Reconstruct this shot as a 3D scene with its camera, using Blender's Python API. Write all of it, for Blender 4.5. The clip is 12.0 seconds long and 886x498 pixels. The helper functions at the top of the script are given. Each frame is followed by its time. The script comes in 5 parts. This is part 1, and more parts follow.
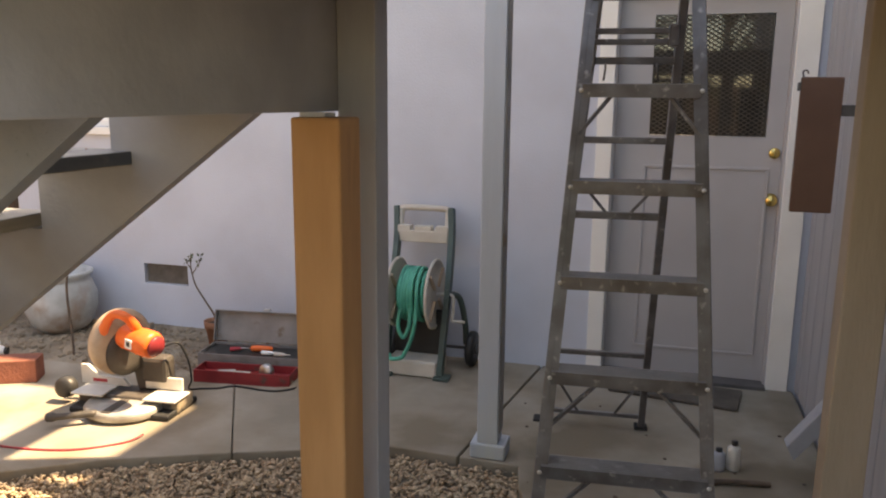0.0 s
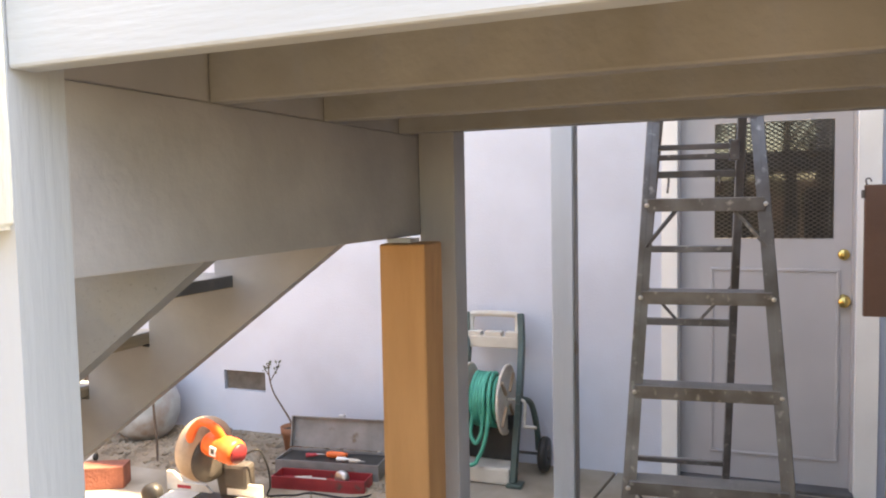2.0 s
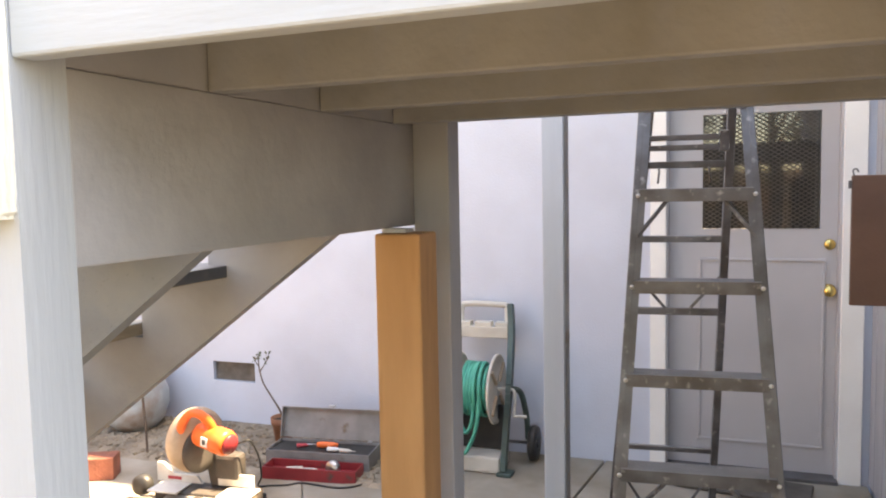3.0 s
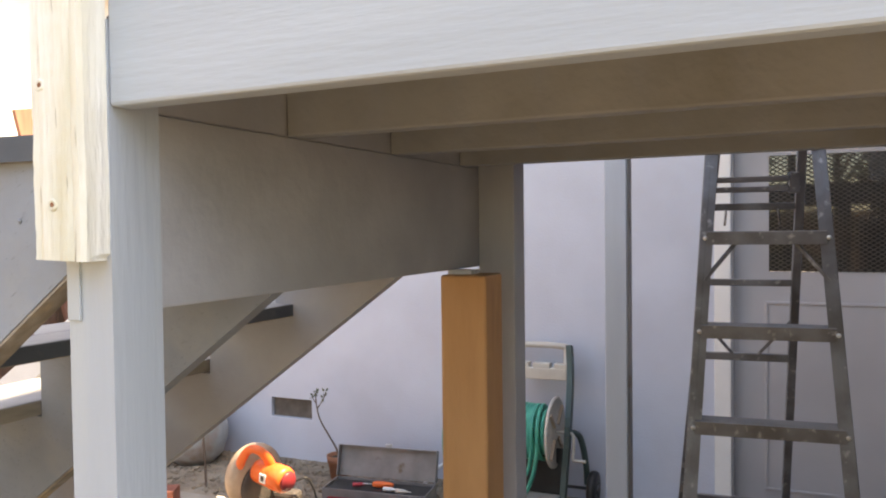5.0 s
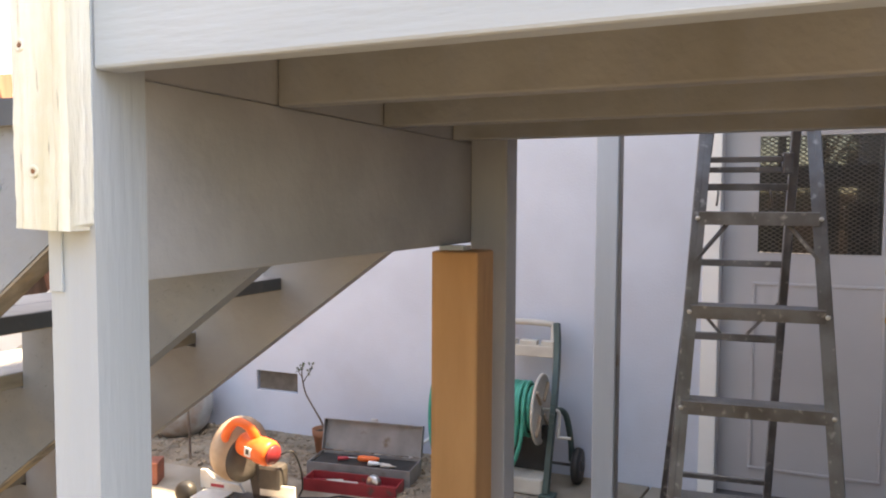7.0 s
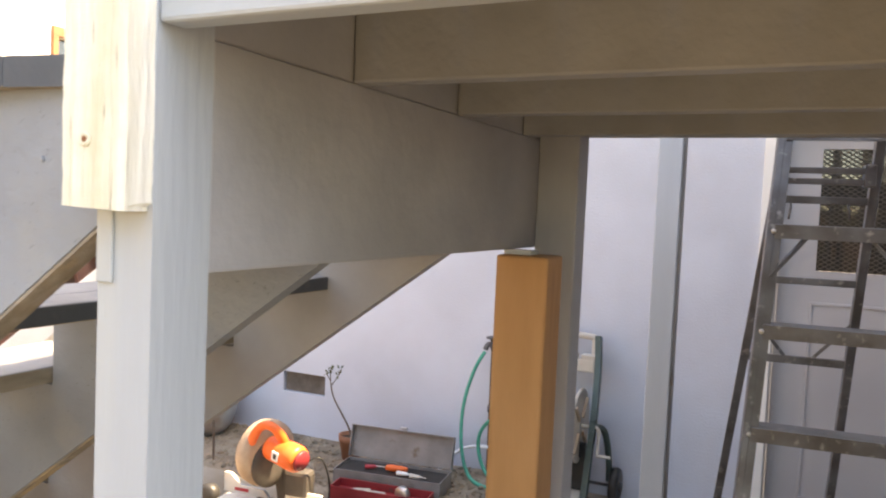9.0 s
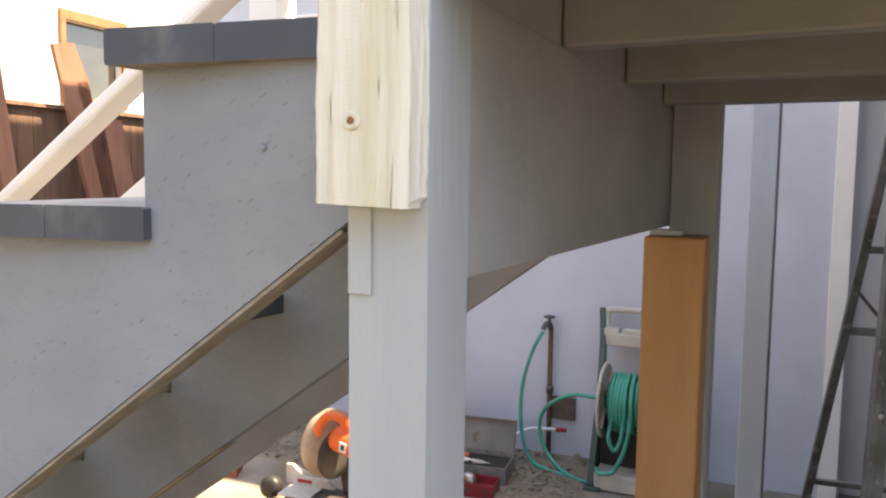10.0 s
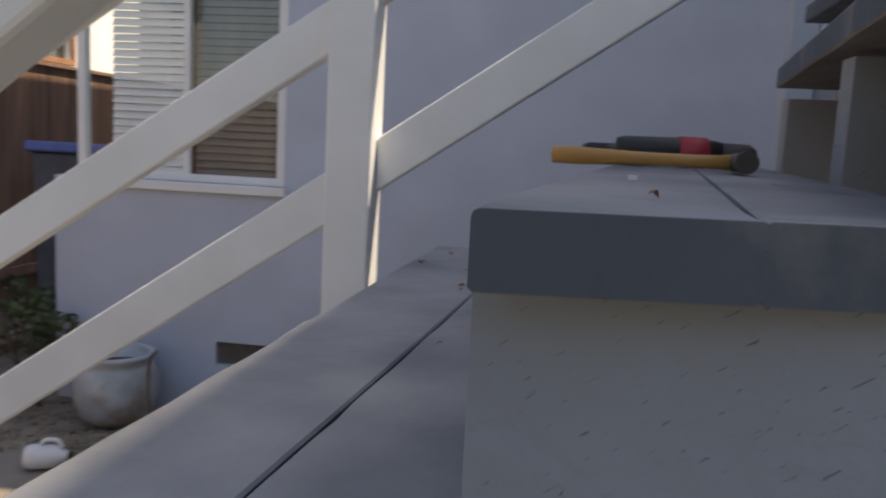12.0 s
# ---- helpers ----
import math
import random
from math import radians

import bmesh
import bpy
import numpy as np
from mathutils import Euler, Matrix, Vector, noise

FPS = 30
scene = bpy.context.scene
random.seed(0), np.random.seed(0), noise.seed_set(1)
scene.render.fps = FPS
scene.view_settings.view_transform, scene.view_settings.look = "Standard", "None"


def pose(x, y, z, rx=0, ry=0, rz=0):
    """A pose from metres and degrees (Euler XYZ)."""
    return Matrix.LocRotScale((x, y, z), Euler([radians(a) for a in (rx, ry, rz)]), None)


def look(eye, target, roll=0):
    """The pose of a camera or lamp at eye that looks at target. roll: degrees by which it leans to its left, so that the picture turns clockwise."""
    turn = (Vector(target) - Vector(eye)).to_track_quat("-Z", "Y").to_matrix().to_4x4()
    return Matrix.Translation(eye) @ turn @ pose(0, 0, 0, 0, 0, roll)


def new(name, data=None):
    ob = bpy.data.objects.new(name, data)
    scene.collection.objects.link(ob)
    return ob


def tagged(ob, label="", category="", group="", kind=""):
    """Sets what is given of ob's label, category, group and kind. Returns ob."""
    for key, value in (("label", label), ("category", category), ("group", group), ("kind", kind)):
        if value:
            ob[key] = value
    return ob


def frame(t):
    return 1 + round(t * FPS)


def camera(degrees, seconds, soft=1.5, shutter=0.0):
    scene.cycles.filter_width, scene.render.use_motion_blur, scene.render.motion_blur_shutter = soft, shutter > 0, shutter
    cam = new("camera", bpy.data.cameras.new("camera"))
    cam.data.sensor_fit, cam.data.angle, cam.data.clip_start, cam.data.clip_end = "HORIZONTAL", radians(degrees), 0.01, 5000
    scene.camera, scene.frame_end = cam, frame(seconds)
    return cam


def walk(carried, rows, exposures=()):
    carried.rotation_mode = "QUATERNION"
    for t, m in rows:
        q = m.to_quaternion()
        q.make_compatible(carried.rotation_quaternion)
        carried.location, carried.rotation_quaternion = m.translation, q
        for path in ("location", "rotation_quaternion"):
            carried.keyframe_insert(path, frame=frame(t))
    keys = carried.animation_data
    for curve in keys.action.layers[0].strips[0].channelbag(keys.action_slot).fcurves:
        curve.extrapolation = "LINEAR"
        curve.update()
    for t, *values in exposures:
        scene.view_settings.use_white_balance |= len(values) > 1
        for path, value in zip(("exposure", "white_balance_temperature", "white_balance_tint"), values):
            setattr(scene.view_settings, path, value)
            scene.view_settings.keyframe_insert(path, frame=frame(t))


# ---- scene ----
cam = camera(60.1, 12.0, soft=2.0, shutter=0.2)
PATH = [
    (0, (0.274, 0.201, 1.548), (-0.268, 2.088, 1.164), 0.5),
    (0.3, (0.267, 0.166, 1.556), (-0.325, 2.048, 1.225), -0.3),
    (0.5, (0.26, 0.13, 1.565), (-0.405, 1.993, 1.27), -1.1),
    (1, (0.266, 0.113, 1.592), (-0.41, 1.985, 1.399), -1.4),
    (1.5, (0.298, 0.068, 1.619), (-0.367, 1.952, 1.522), -0.3),
    (2, (0.268, 0.076, 1.617), (-0.435, 1.943, 1.485), -1.1),
    (2.5, (0.254, 0.065, 1.619), (-0.437, 1.937, 1.487), -0.5),
    (3, (0.25, 0.059, 1.615), (-0.419, 1.937, 1.459), -1.1),
    (3.2, (0.246, 0.057, 1.613), (-0.437, 1.931, 1.46), -1.0),
    (4.8, (0.233, 0.044, 1.64), (-0.568, 1.875, 1.55), -0.2),
    (5, (0.219, 0.045, 1.625), (-0.578, 1.878, 1.57), -0.7),
    (5.5, (0.221, 0.055, 1.629), (-0.567, 1.893, 1.581), -0.3),
    (6, (0.224, 0.063, 1.638), (-0.557, 1.904, 1.654), -0.9),
    (6.5, (0.216, 0.059, 1.637), (-0.567, 1.899, 1.599), 0.4),
    (7, (0.196, 0.067, 1.624), (-0.568, 1.911, 1.505), 0.3),
    (7.2, (0.208, 0.059, 1.616), (-0.564, 1.9, 1.489), 0.4),
    (8.8, (0.056, 0.196, 1.611), (-0.723, 2.034, 1.486), 2.6),
    (9, (0.04, 0.17, 1.604), (-0.775, 1.993, 1.499), 2.5),
    (9.5, (-0.13, 0.118, 1.614), (-0.936, 1.947, 1.545), 0.5),
    (10, (-0.299, 0.186, 1.609), (-1.111, 2.006, 1.438), 0.8),
    (10.5, (-0.459, 0.273, 1.605), (-1.458, 2.001, 1.484), 0.9),
    (10.8, (-0.598, 0.271, 1.581), (-1.717, 1.923, 1.439), 2.1),
    (11, (-0.728, 0.261, 1.596), (-1.846, 1.911, 1.433), -1.1),
    (11.3, (-0.895, 0.265, 1.611), (-1.949, 1.935, 1.294), -1.9),
    (11.5, (-0.979, 0.305, 1.607), (-1.873, 2.064, 1.28), -1.3),
    (11.7, (-1.051, 0.369, 1.594), (-1.753, 2.217, 1.29), 0.0),
    (12, (-1.141, 0.437, 1.603), (-1.43, 2.399, 1.346), 2.9),
]
walk(cam, [(t, look(eye, target, roll)) for t, eye, target, roll in PATH],
     exposures=[(0.0, 2.15, 10200, 14), (1.0, 2.6, 9800, 14), (1.5, 2.9, 9500, 14), (3.0, 3.12, 9600, 14), (5.0, 2.5, 9100, 14), (7.0, 2.65, 9200, 14), (9.0, 2.78, 9500, 14), (9.5, 2.4, 9200, 14), (10.0, 2.25, 8900, 14), (10.5, 1.85, 8300, 14), (11.0, 1.5, 7900, 14), (11.5, 0.78, 7400, 11), (12.0, 0.66, 7400, 12)])

# ---------------------------------------------------------------- world and sun
SUN_EL, SUN_AZ = radians(60), radians(20)      # height, and turn from +x towards +y
world = bpy.data.worlds.new("sky")
scene.world = world
world.use_nodes = True
wn = world.node_tree.nodes
sky = wn.new("ShaderNodeTexSky")
sky.sky_type = "NISHITA"
sky.sun_disc = False
sky.sun_elevation = SUN_EL
sky.sun_rotation = radians(90) - SUN_AZ
wn["Background"].inputs["Strength"].default_value = 0.15
world.node_tree.links.new(sky.outputs[0], wn["Background"].inputs[0])
sun = new("sun", bpy.data.lights.new("sun", "SUN"))
sun.data.energy, sun.data.angle, sun.data.color = 4.5, radians(0.6), (1.0, 0.9, 0.76)
sun_way = Vector((math.cos(SUN_EL) * math.cos(SUN_AZ), math.cos(SUN_EL) * math.sin(SUN_AZ), math.sin(SUN_EL)))
sun.matrix_world = look(sun_way * 30, (0, 0, 0))


# ---------------------------------------------------------------- materials
def material(name, base, second=None, rough=0.7, metal=0.0, scale=6.0, detail=6.0, spread=(0.35, 0.65),
             bump=0.15, bump_scale=60.0, stretch=(1, 1, 1), wear=None, wear_scale=9.0, wear_at=(0.62, 0.7), vary=0.0, spec=0.4, dist=0.01, dash=None, dust_light=None):
    """A painted, stained or bare surface: two tones, fine relief, optional patches of wear."""
    m = bpy.data.materials.new(name)
    m.use_nodes = True
    nt = m.node_tree
    n, link = nt.nodes, nt.links.new
    b = n["Principled BSDF"]
    b.inputs["Roughness"].default_value = rough
    b.inputs["Metallic"].default_value = metal
    b.inputs["Specular IOR Level"].default_value = spec
    co = n.new("ShaderNodeTexCoord")
    mp = n.new("ShaderNodeMapping")
    mp.inputs["Scale"].default_value = stretch
    link(co.outputs["Object"], mp.inputs[0])
    t1 = n.new("ShaderNodeTexNoise")
    t1.inputs["Scale"].default_value, t1.inputs["Detail"].default_value = scale, detail
    link(mp.outputs[0], t1.inputs[0])
    r1 = n.new("ShaderNodeValToRGB")
    r1.color_ramp.elements[0].position, r1.color_ramp.elements[1].position = spread
    second = second or tuple(c * 0.82 for c in base)
    r1.color_ramp.elements[0].color, r1.color_ramp.elements[1].color = (*second, 1), (*base, 1)
    link(t1.outputs[0], r1.inputs[0])
    colour = r1.outputs[0]
    t2 = n.new("ShaderNodeTexNoise")
    t2.inputs["Scale"].default_value, t2.inputs["Detail"].default_value = bump_scale, 4
    link(mp.outputs[0], t2.inputs[0])
    if wear:
        t3 = n.new("ShaderNodeTexNoise")
        t3.inputs["Scale"].default_value, t3.inputs["Detail"].default_value = wear_scale, 8
        link(mp.outputs[0], t3.inputs[0])
        r3 = n.new("ShaderNodeValToRGB")
        r3.color_ramp.elements[0].position, r3.color_ramp.elements[1].position = wear_at
        link(t3.outputs[0], r3.inputs[0])
        mx = n.new("ShaderNodeMixRGB")
        link(r3.outputs[0], mx.inputs[0])
        link(colour, mx.inputs[1])
        mx.inputs[2].default_value = (*wear, 1)
        colour = mx.outputs[0]
    if vary:
        oi = n.new("ShaderNodeObjectInfo")
        ge = n.new("ShaderNodeNewGeometry")
        ad = n.new("ShaderNodeMath")
        ad.operation = "ADD"
        link(oi.outputs["Random"], ad.inputs[0])
        link(ge.outputs["Random Per Island"], ad.inputs[1])
        hs = n.new("ShaderNodeHueSaturation")
        mr = n.new("ShaderNodeMapRange")
        mr.inputs["From Max"].default_value = 2.0
        mr.inputs["To Min"].default_value, mr.inputs["To Max"].default_value = 1 - vary, 1 + vary
        link(ad.outputs[0], mr.inputs[0])
        link(mr.outputs[0], hs.inputs["Value"])
        link(colour, hs.inputs["Color"])
        colour = hs.outputs[0]
    if dust_light:                       # paler upward faces: trodden dust plus top light put into the colour
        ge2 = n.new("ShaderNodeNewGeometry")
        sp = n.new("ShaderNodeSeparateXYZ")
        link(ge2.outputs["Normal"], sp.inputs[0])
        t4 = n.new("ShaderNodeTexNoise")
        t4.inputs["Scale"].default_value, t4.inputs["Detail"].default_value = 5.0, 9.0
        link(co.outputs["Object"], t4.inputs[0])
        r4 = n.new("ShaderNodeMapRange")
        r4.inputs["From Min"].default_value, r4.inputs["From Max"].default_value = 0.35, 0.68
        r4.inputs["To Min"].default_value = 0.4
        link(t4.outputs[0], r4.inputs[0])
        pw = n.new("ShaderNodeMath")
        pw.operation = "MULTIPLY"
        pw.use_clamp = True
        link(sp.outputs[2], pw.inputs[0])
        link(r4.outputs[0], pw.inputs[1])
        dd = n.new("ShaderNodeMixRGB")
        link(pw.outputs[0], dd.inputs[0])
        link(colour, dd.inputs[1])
        dd.inputs[2].default_value = (*dust_light, 1)
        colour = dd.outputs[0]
    link(colour, b.inputs["Base Color"])
    bp = n.new("ShaderNodeBump")
    bp.inputs["Strength"].default_value, bp.inputs["Distance"].default_value = bump, dist
    height = t2.outputs[0]
    if dash:                       # short open cracks along the grain: angle, length, width, threshold, colour
        angle, length, width, at, crack = dash
        dm = n.new("ShaderNodeMapping")
        dm.vector_type = "TEXTURE"
        dm.inputs["Rotation"].default_value = (0, -radians(angle), 0)
        dm.inputs["Scale"].default_value = (length, 0.5, width)
        link(co.outputs["Object"], dm.inputs[0])
        dn = n.new("ShaderNodeTexNoise")
        dn.inputs["Scale"].default_value, dn.inputs["Detail"].default_value = 1.0, 2.0
        link(dm.outputs[0], dn.inputs[0])
        dr = n.new("ShaderNodeValToRGB")
        dr.color_ramp.elements[0].position, dr.color_ramp.elements[1].position = at, at + 0.05
        link(dn.outputs[0], dr.inputs[0])
        dx = n.new("ShaderNodeMixRGB")
        link(dr.outputs[0], dx.inputs[0])
        link(colour, dx.inputs[1])
        dx.inputs[2].default_value = (*crack, 1)
        link(dx.outputs[0], b.inputs["Base Color"])
        sb = n.new("ShaderNodeMath")
        sb.operation = "SUBTRACT"
        link(height, sb.inputs[0])
        link(dr.outputs[0], sb.inputs[1])
        height = sb.outputs[0]
    link(height, bp.inputs["Height"])
    link(bp.outputs[0], b.inputs["Normal"])
    return m


STUCCO = material("lavender_stucco", (0.56, 0.60, 0.685), (0.51, 0.543, 0.618), 0.9, scale=2.2, bump=0.5, bump_scale=90, dist=0.004, wear=(0.475, 0.485, 0.53), wear_scale=1.4, wear_at=(0.55, 0.85))
GREYWOOD = material("grey_painted_wood", (0.355, 0.362, 0.385), (0.298, 0.305, 0.325), 0.62, scale=5, bump=0.4, bump_scale=45, stretch=(1, 1, 1), dist=0.004)
PANEL = material("rough_painted_plywood", (0.268, 0.30, 0.348), (0.225, 0.252, 0.294), 0.75, scale=4, bump=0.6, bump_scale=38, stretch=(1, 1, 1.3), dist=0.005, wear=(0.315, 0.315, 0.305), wear_scale=3, wear_at=(0.55, 0.75), dash=(34, 0.017, 0.0024, 0.665, (0.170, 0.187, 0.215)))
POSTPAINT = material("pale_grey_post_paint", (0.43, 0.48, 0.545), (0.38, 0.425, 0.48), 0.6, scale=3, bump=0.35, bump_scale=30, stretch=(3, 3, 0.35), dist=0.004, wear=(0.46, 0.475, 0.385), wear_scale=1.6, wear_at=(0.5, 0.8))
FASCIA = material("pale_grey_board", (0.425, 0.475, 0.535), (0.385, 0.43, 0.485), 0.6, scale=3, bump=0.3, bump_scale=30, stretch=(0.4, 3, 3), dist=0.004)
TREAD = material("slate_painted_tread", (0.072, 0.088, 0.114), (0.052, 0.065, 0.087), 0.5, scale=7, bump=0.4, bump_scale=40, dist=0.004, wear=(0.20, 0.20, 0.20), wear_scale=8, wear_at=(0.58, 0.78), dust_light=(0.34, 0.335, 0.335), dash=(0, 0.03, 0.004, 0.72, (0.05, 0.05, 0.055)))
TRIMGREY = material("blue_grey_painted_post", (0.35, 0.365, 0.40), (0.30, 0.315, 0.35), 0.55, scale=6, bump=0.25, bump_scale=50, stretch=(2, 2, 0.4), dist=0.004)
WHITE = material("white_painted_wood", (0.80, 0.80, 0.78), (0.72, 0.72, 0.70), 0.5, scale=5, bump=0.25, bump_scale=40, dist=0.003)
OLDWHITE = material("weathered_white_post", (0.82, 0.82, 0.78), (0.70, 0.70, 0.63), 0.7, scale=9, bump=0.8, bump_scale=30, stretch=(3, 3, 0.35), dist=0.006, wear=(0.56, 0.52, 0.36), wear_scale=3.2, wear_at=(0.52, 0.74), dash=(90, 0.09, 0.0035, 0.70, (0.24, 0.21, 0.15)))
CASING = material("cream_white_casing", (0.85, 0.84, 0.81), (0.79, 0.78, 0.75), 0.5, scale=4, bump=0.15, dist=0.003)
DOORPAINT = material("grey_door_paint", (0.46, 0.45, 0.46), (0.41, 0.40, 0.41), 0.5, scale=2, bump=0.12, bump_scale=70, dist=0.003)
ORANGEWOOD = material("new_fir_post", (0.53, 0.295, 0.14), (0.41, 0.215, 0.095), 0.62, scale=2.6, detail=9, bump=0.5, bump_scale=22, stretch=(4, 4, 0.6), dist=0.004, wear=(0.33, 0.17, 0.075), wear_scale=3.0, wear_at=(0.58, 0.72))
RAWWOOD = material("bare_cut_wood", (0.50, 0.38, 0.24), (0.38, 0.27, 0.16), 0.7, scale=8, stretch=(1, 6, 6), bump=0.3)
CONCRETE = material("patio_concrete", (0.345, 0.305, 0.250), (0.225, 0.195, 0.155), 0.85, scale=2.2, detail=9, bump=0.35, bump_scale=120, dist=0.004, wear=(0.19, 0.155, 0.112), wear_scale=1.9, wear_at=(0.44, 0.62), vary=0.08)
DIRT = material("dry_dirt", (0.31, 0.25, 0.185), (0.19, 0.15, 0.11), 0.95, scale=7, detail=9, bump=1.0, bump_scale=35, dist=0.02, wear=(0.31, 0.27, 0.21), wear_scale=5, wear_at=(0.52, 0.68))
PEBBLE = material("tan_pebbles", (0.56, 0.43, 0.30), (0.38, 0.27, 0.18), 0.75, scale=20, bump=0.2, vary=0.45)
# step tops get a paler tone, the light on them put into the colour
LADDERMETAL = material("dull_ladder_aluminium", (0.165, 0.166, 0.178), (0.090, 0.084, 0.084), 0.42, metal=0.35, scale=9, bump=0.25, bump_scale=60, dist=0.002, wear=(0.34, 0.33, 0.325), wear_scale=34, wear_at=(0.60, 0.74), dust_light=(0.25, 0.235, 0.225))
STEEL = material("bright_steel", (0.62, 0.62, 0.62), (0.45, 0.45, 0.45), 0.35, metal=1.0, scale=20, bump=0.05)
BRASS = material("polished_brass", (0.78, 0.58, 0.22), (0.62, 0.43, 0.14), 0.22, metal=1.0, scale=20, bump=0.03)
BLACKRUBBER = material("black_rubber", (0.025, 0.025, 0.025), (0.015, 0.015, 0.015), 0.6, scale=12, bump=0.1)
BLACKPLASTIC = material("black_plastic", (0.035, 0.034, 0.033), (0.022, 0.021, 0.02), 0.45, scale=10, bump=0.1)
GREENPLASTIC = material("dark_green_plastic", (0.06, 0.095, 0.085), (0.045, 0.07, 0.065), 0.5, scale=10, bump=0.1)
BEIGEPLASTIC = material("beige_plastic", (0.56, 0.53, 0.47), (0.46, 0.43, 0.38), 0.5, scale=7, bump=0.08, wear=(0.36, 0.33, 0.28), wear_scale=7)
HOSE = material("teal_garden_hose", (0.04, 0.36, 0.26), (0.025, 0.27, 0.20), 0.4, scale=12, bump=0.1)
SAWORANGE = material("orange_tool_plastic", (0.86, 0.17, 0.045), (0.76, 0.13, 0.03), 0.4, scale=8, bump=0.06)
SAWGREY = material("dusty_saw_guard", (0.52, 0.40, 0.29), (0.30, 0.22, 0.16), 0.65, scale=6, bump=0.2)
SAWDARK = material("dark_saw_casting", (0.09, 0.075, 0.065), (0.05, 0.045, 0.04), 0.55, scale=8, bump=0.2, wear=(0.3, 0.24, 0.17), wear_scale=6)
ALUMINIUM = material("cast_aluminium", (0.70, 0.68, 0.64), (0.55, 0.52, 0.47), 0.5, metal=0.3, scale=8, bump=0.15)
REDMETAL = material("red_enamel_steel", (0.30, 0.035, 0.04), (0.22, 0.025, 0.03), 0.4, scale=8, bump=0.1, wear=(0.12, 0.07, 0.06), wear_scale=11)
DARKMETAL = material("dark_grey_steel", (0.13, 0.125, 0.125), (0.09, 0.088, 0.088), 0.5, metal=0.3, scale=8, bump=0.1)
TOOLSTEEL = material("grey_toolbox_steel", (0.26, 0.25, 0.245), (0.19, 0.182, 0.178), 0.5, metal=0.2, scale=8, bump=0.1, wear=(0.16, 0.12, 0.09), wear_scale=9)
BAREUNDER = material("bare_dusty_tread_underside", (0.30, 0.27, 0.235), (0.225, 0.20, 0.17), 0.85, scale=6, stretch=(6, 1, 6), bump=0.4, bump_scale=40, dist=0.004, wear=(0.17, 0.15, 0.13), wear_scale=5, wear_at=(0.58, 0.76))
EDGEWOOD = material("dull_brown_cut_edge", (0.33, 0.295, 0.255), (0.23, 0.20, 0.165), 0.8, scale=8, stretch=(1, 6, 6), bump=0.5, wear=(0.46, 0.35, 0.225), wear_scale=2.6, wear_at=(0.52, 0.64))
TERRACOTTA = material("terracotta", (0.33, 0.155, 0.09), (0.24, 0.11, 0.065), 0.85, scale=8, bump=0.3)
CERAMIC = material("mottled_glazed_ceramic", (0.52, 0.55, 0.55), (0.34, 0.36, 0.36), 0.3, scale=6, detail=9, bump=0.15, wear=(0.30, 0.22, 0.17), wear_scale=4.5, wear_at=(0.5, 0.66))
SOIL = material("potting_soil", (0.09, 0.065, 0.045), (0.05, 0.035, 0.025), 0.95, scale=20, bump=0.8, bump_scale=60)
FENCEWOOD = material("weathered_brown_fence", (0.27, 0.158, 0.108), (0.16, 0.098, 0.068), 0.85, scale=3, detail=9, bump=0.5, bump_scale=20, stretch=(5, 5, 0.5), vary=0.3)
REDWOOD = material("red_brown_plank", (0.31, 0.15, 0.10), (0.23, 0.105, 0.072), 0.8, scale=3, bump=0.3, bump_scale=20, stretch=(4, 4, 0.5), vary=0.15)
PALEPLY = material("pale_pink_plywood", (0.48, 0.33, 0.25), (0.38, 0.25, 0.185), 0.8, scale=3, bump=0.2, bump_scale=20, stretch=(4, 4, 0.5))
NEIGHBOUR = material("cream_house_wall", (0.82, 0.79, 0.72), (0.76, 0.73, 0.66), 0.9, scale=2, bump=0.3)
BROWNTRIM = material("orange_brown_trim", (0.36, 0.17, 0.075), (0.28, 0.13, 0.06), 0.6, scale=5, bump=0.2)
BROWNPANEL = material("dark_brown_panel", (0.165, 0.088, 0.060), (0.125, 0.066, 0.046), 0.55, scale=4, bump=0.15, wear=(0.20, 0.12, 0.09), wear_scale=5)
BLIND = material("white_blind_slat", (0.90, 0.89, 0.86), (0.86, 0.85, 0.82), 0.5, scale=5, bump=0.05)
TWIG = material("grey_brown_twig", (0.14, 0.10, 0.075), (0.09, 0.065, 0.05), 0.85, scale=20, bump=0.3)
LEAF = material("olive_leaf", (0.10, 0.12, 0.045), (0.06, 0.08, 0.03), 0.6, scale=20, bump=0.1, vary=0.4)
DRYLEAF = material("dry_red_leaf", (0.28, 0.11, 0.06), (0.20, 0.07, 0.04), 0.8, scale=20, bump=0.2, vary=0.3)
LITTER = material("dry_tan_litter", (0.40, 0.30, 0.19), (0.24, 0.17, 0.105), 0.85, scale=20, bump=0.2, vary=0.5)
BARK = material("tree_bark", (0.10, 0.075, 0.055), (0.06, 0.045, 0.035), 0.9, scale=8, bump=0.8, bump_scale=20, stretch=(4, 4, 0.6))
HAMMERWOOD = material("varnished_hammer_handle", (0.56, 0.32, 0.10), (0.44, 0.23, 0.07), 0.35, scale=6, stretch=(0.5, 8, 8), bump=0.1)
REDPLASTIC = material("red_tool_plastic", (0.42, 0.04, 0.05), (0.32, 0.03, 0.04), 0.45, scale=10, bump=0.08)
BLUEPLASTIC = material("blue_bin_lid", (0.17, 0.20, 0.44), (0.12, 0.15, 0.36), 0.5, scale=6, bump=0.1)
GREYBIN = material("grey_bin_body", (0.16, 0.16, 0.17), (0.12, 0.12, 0.13), 0.55, scale=6, bump=0.1)
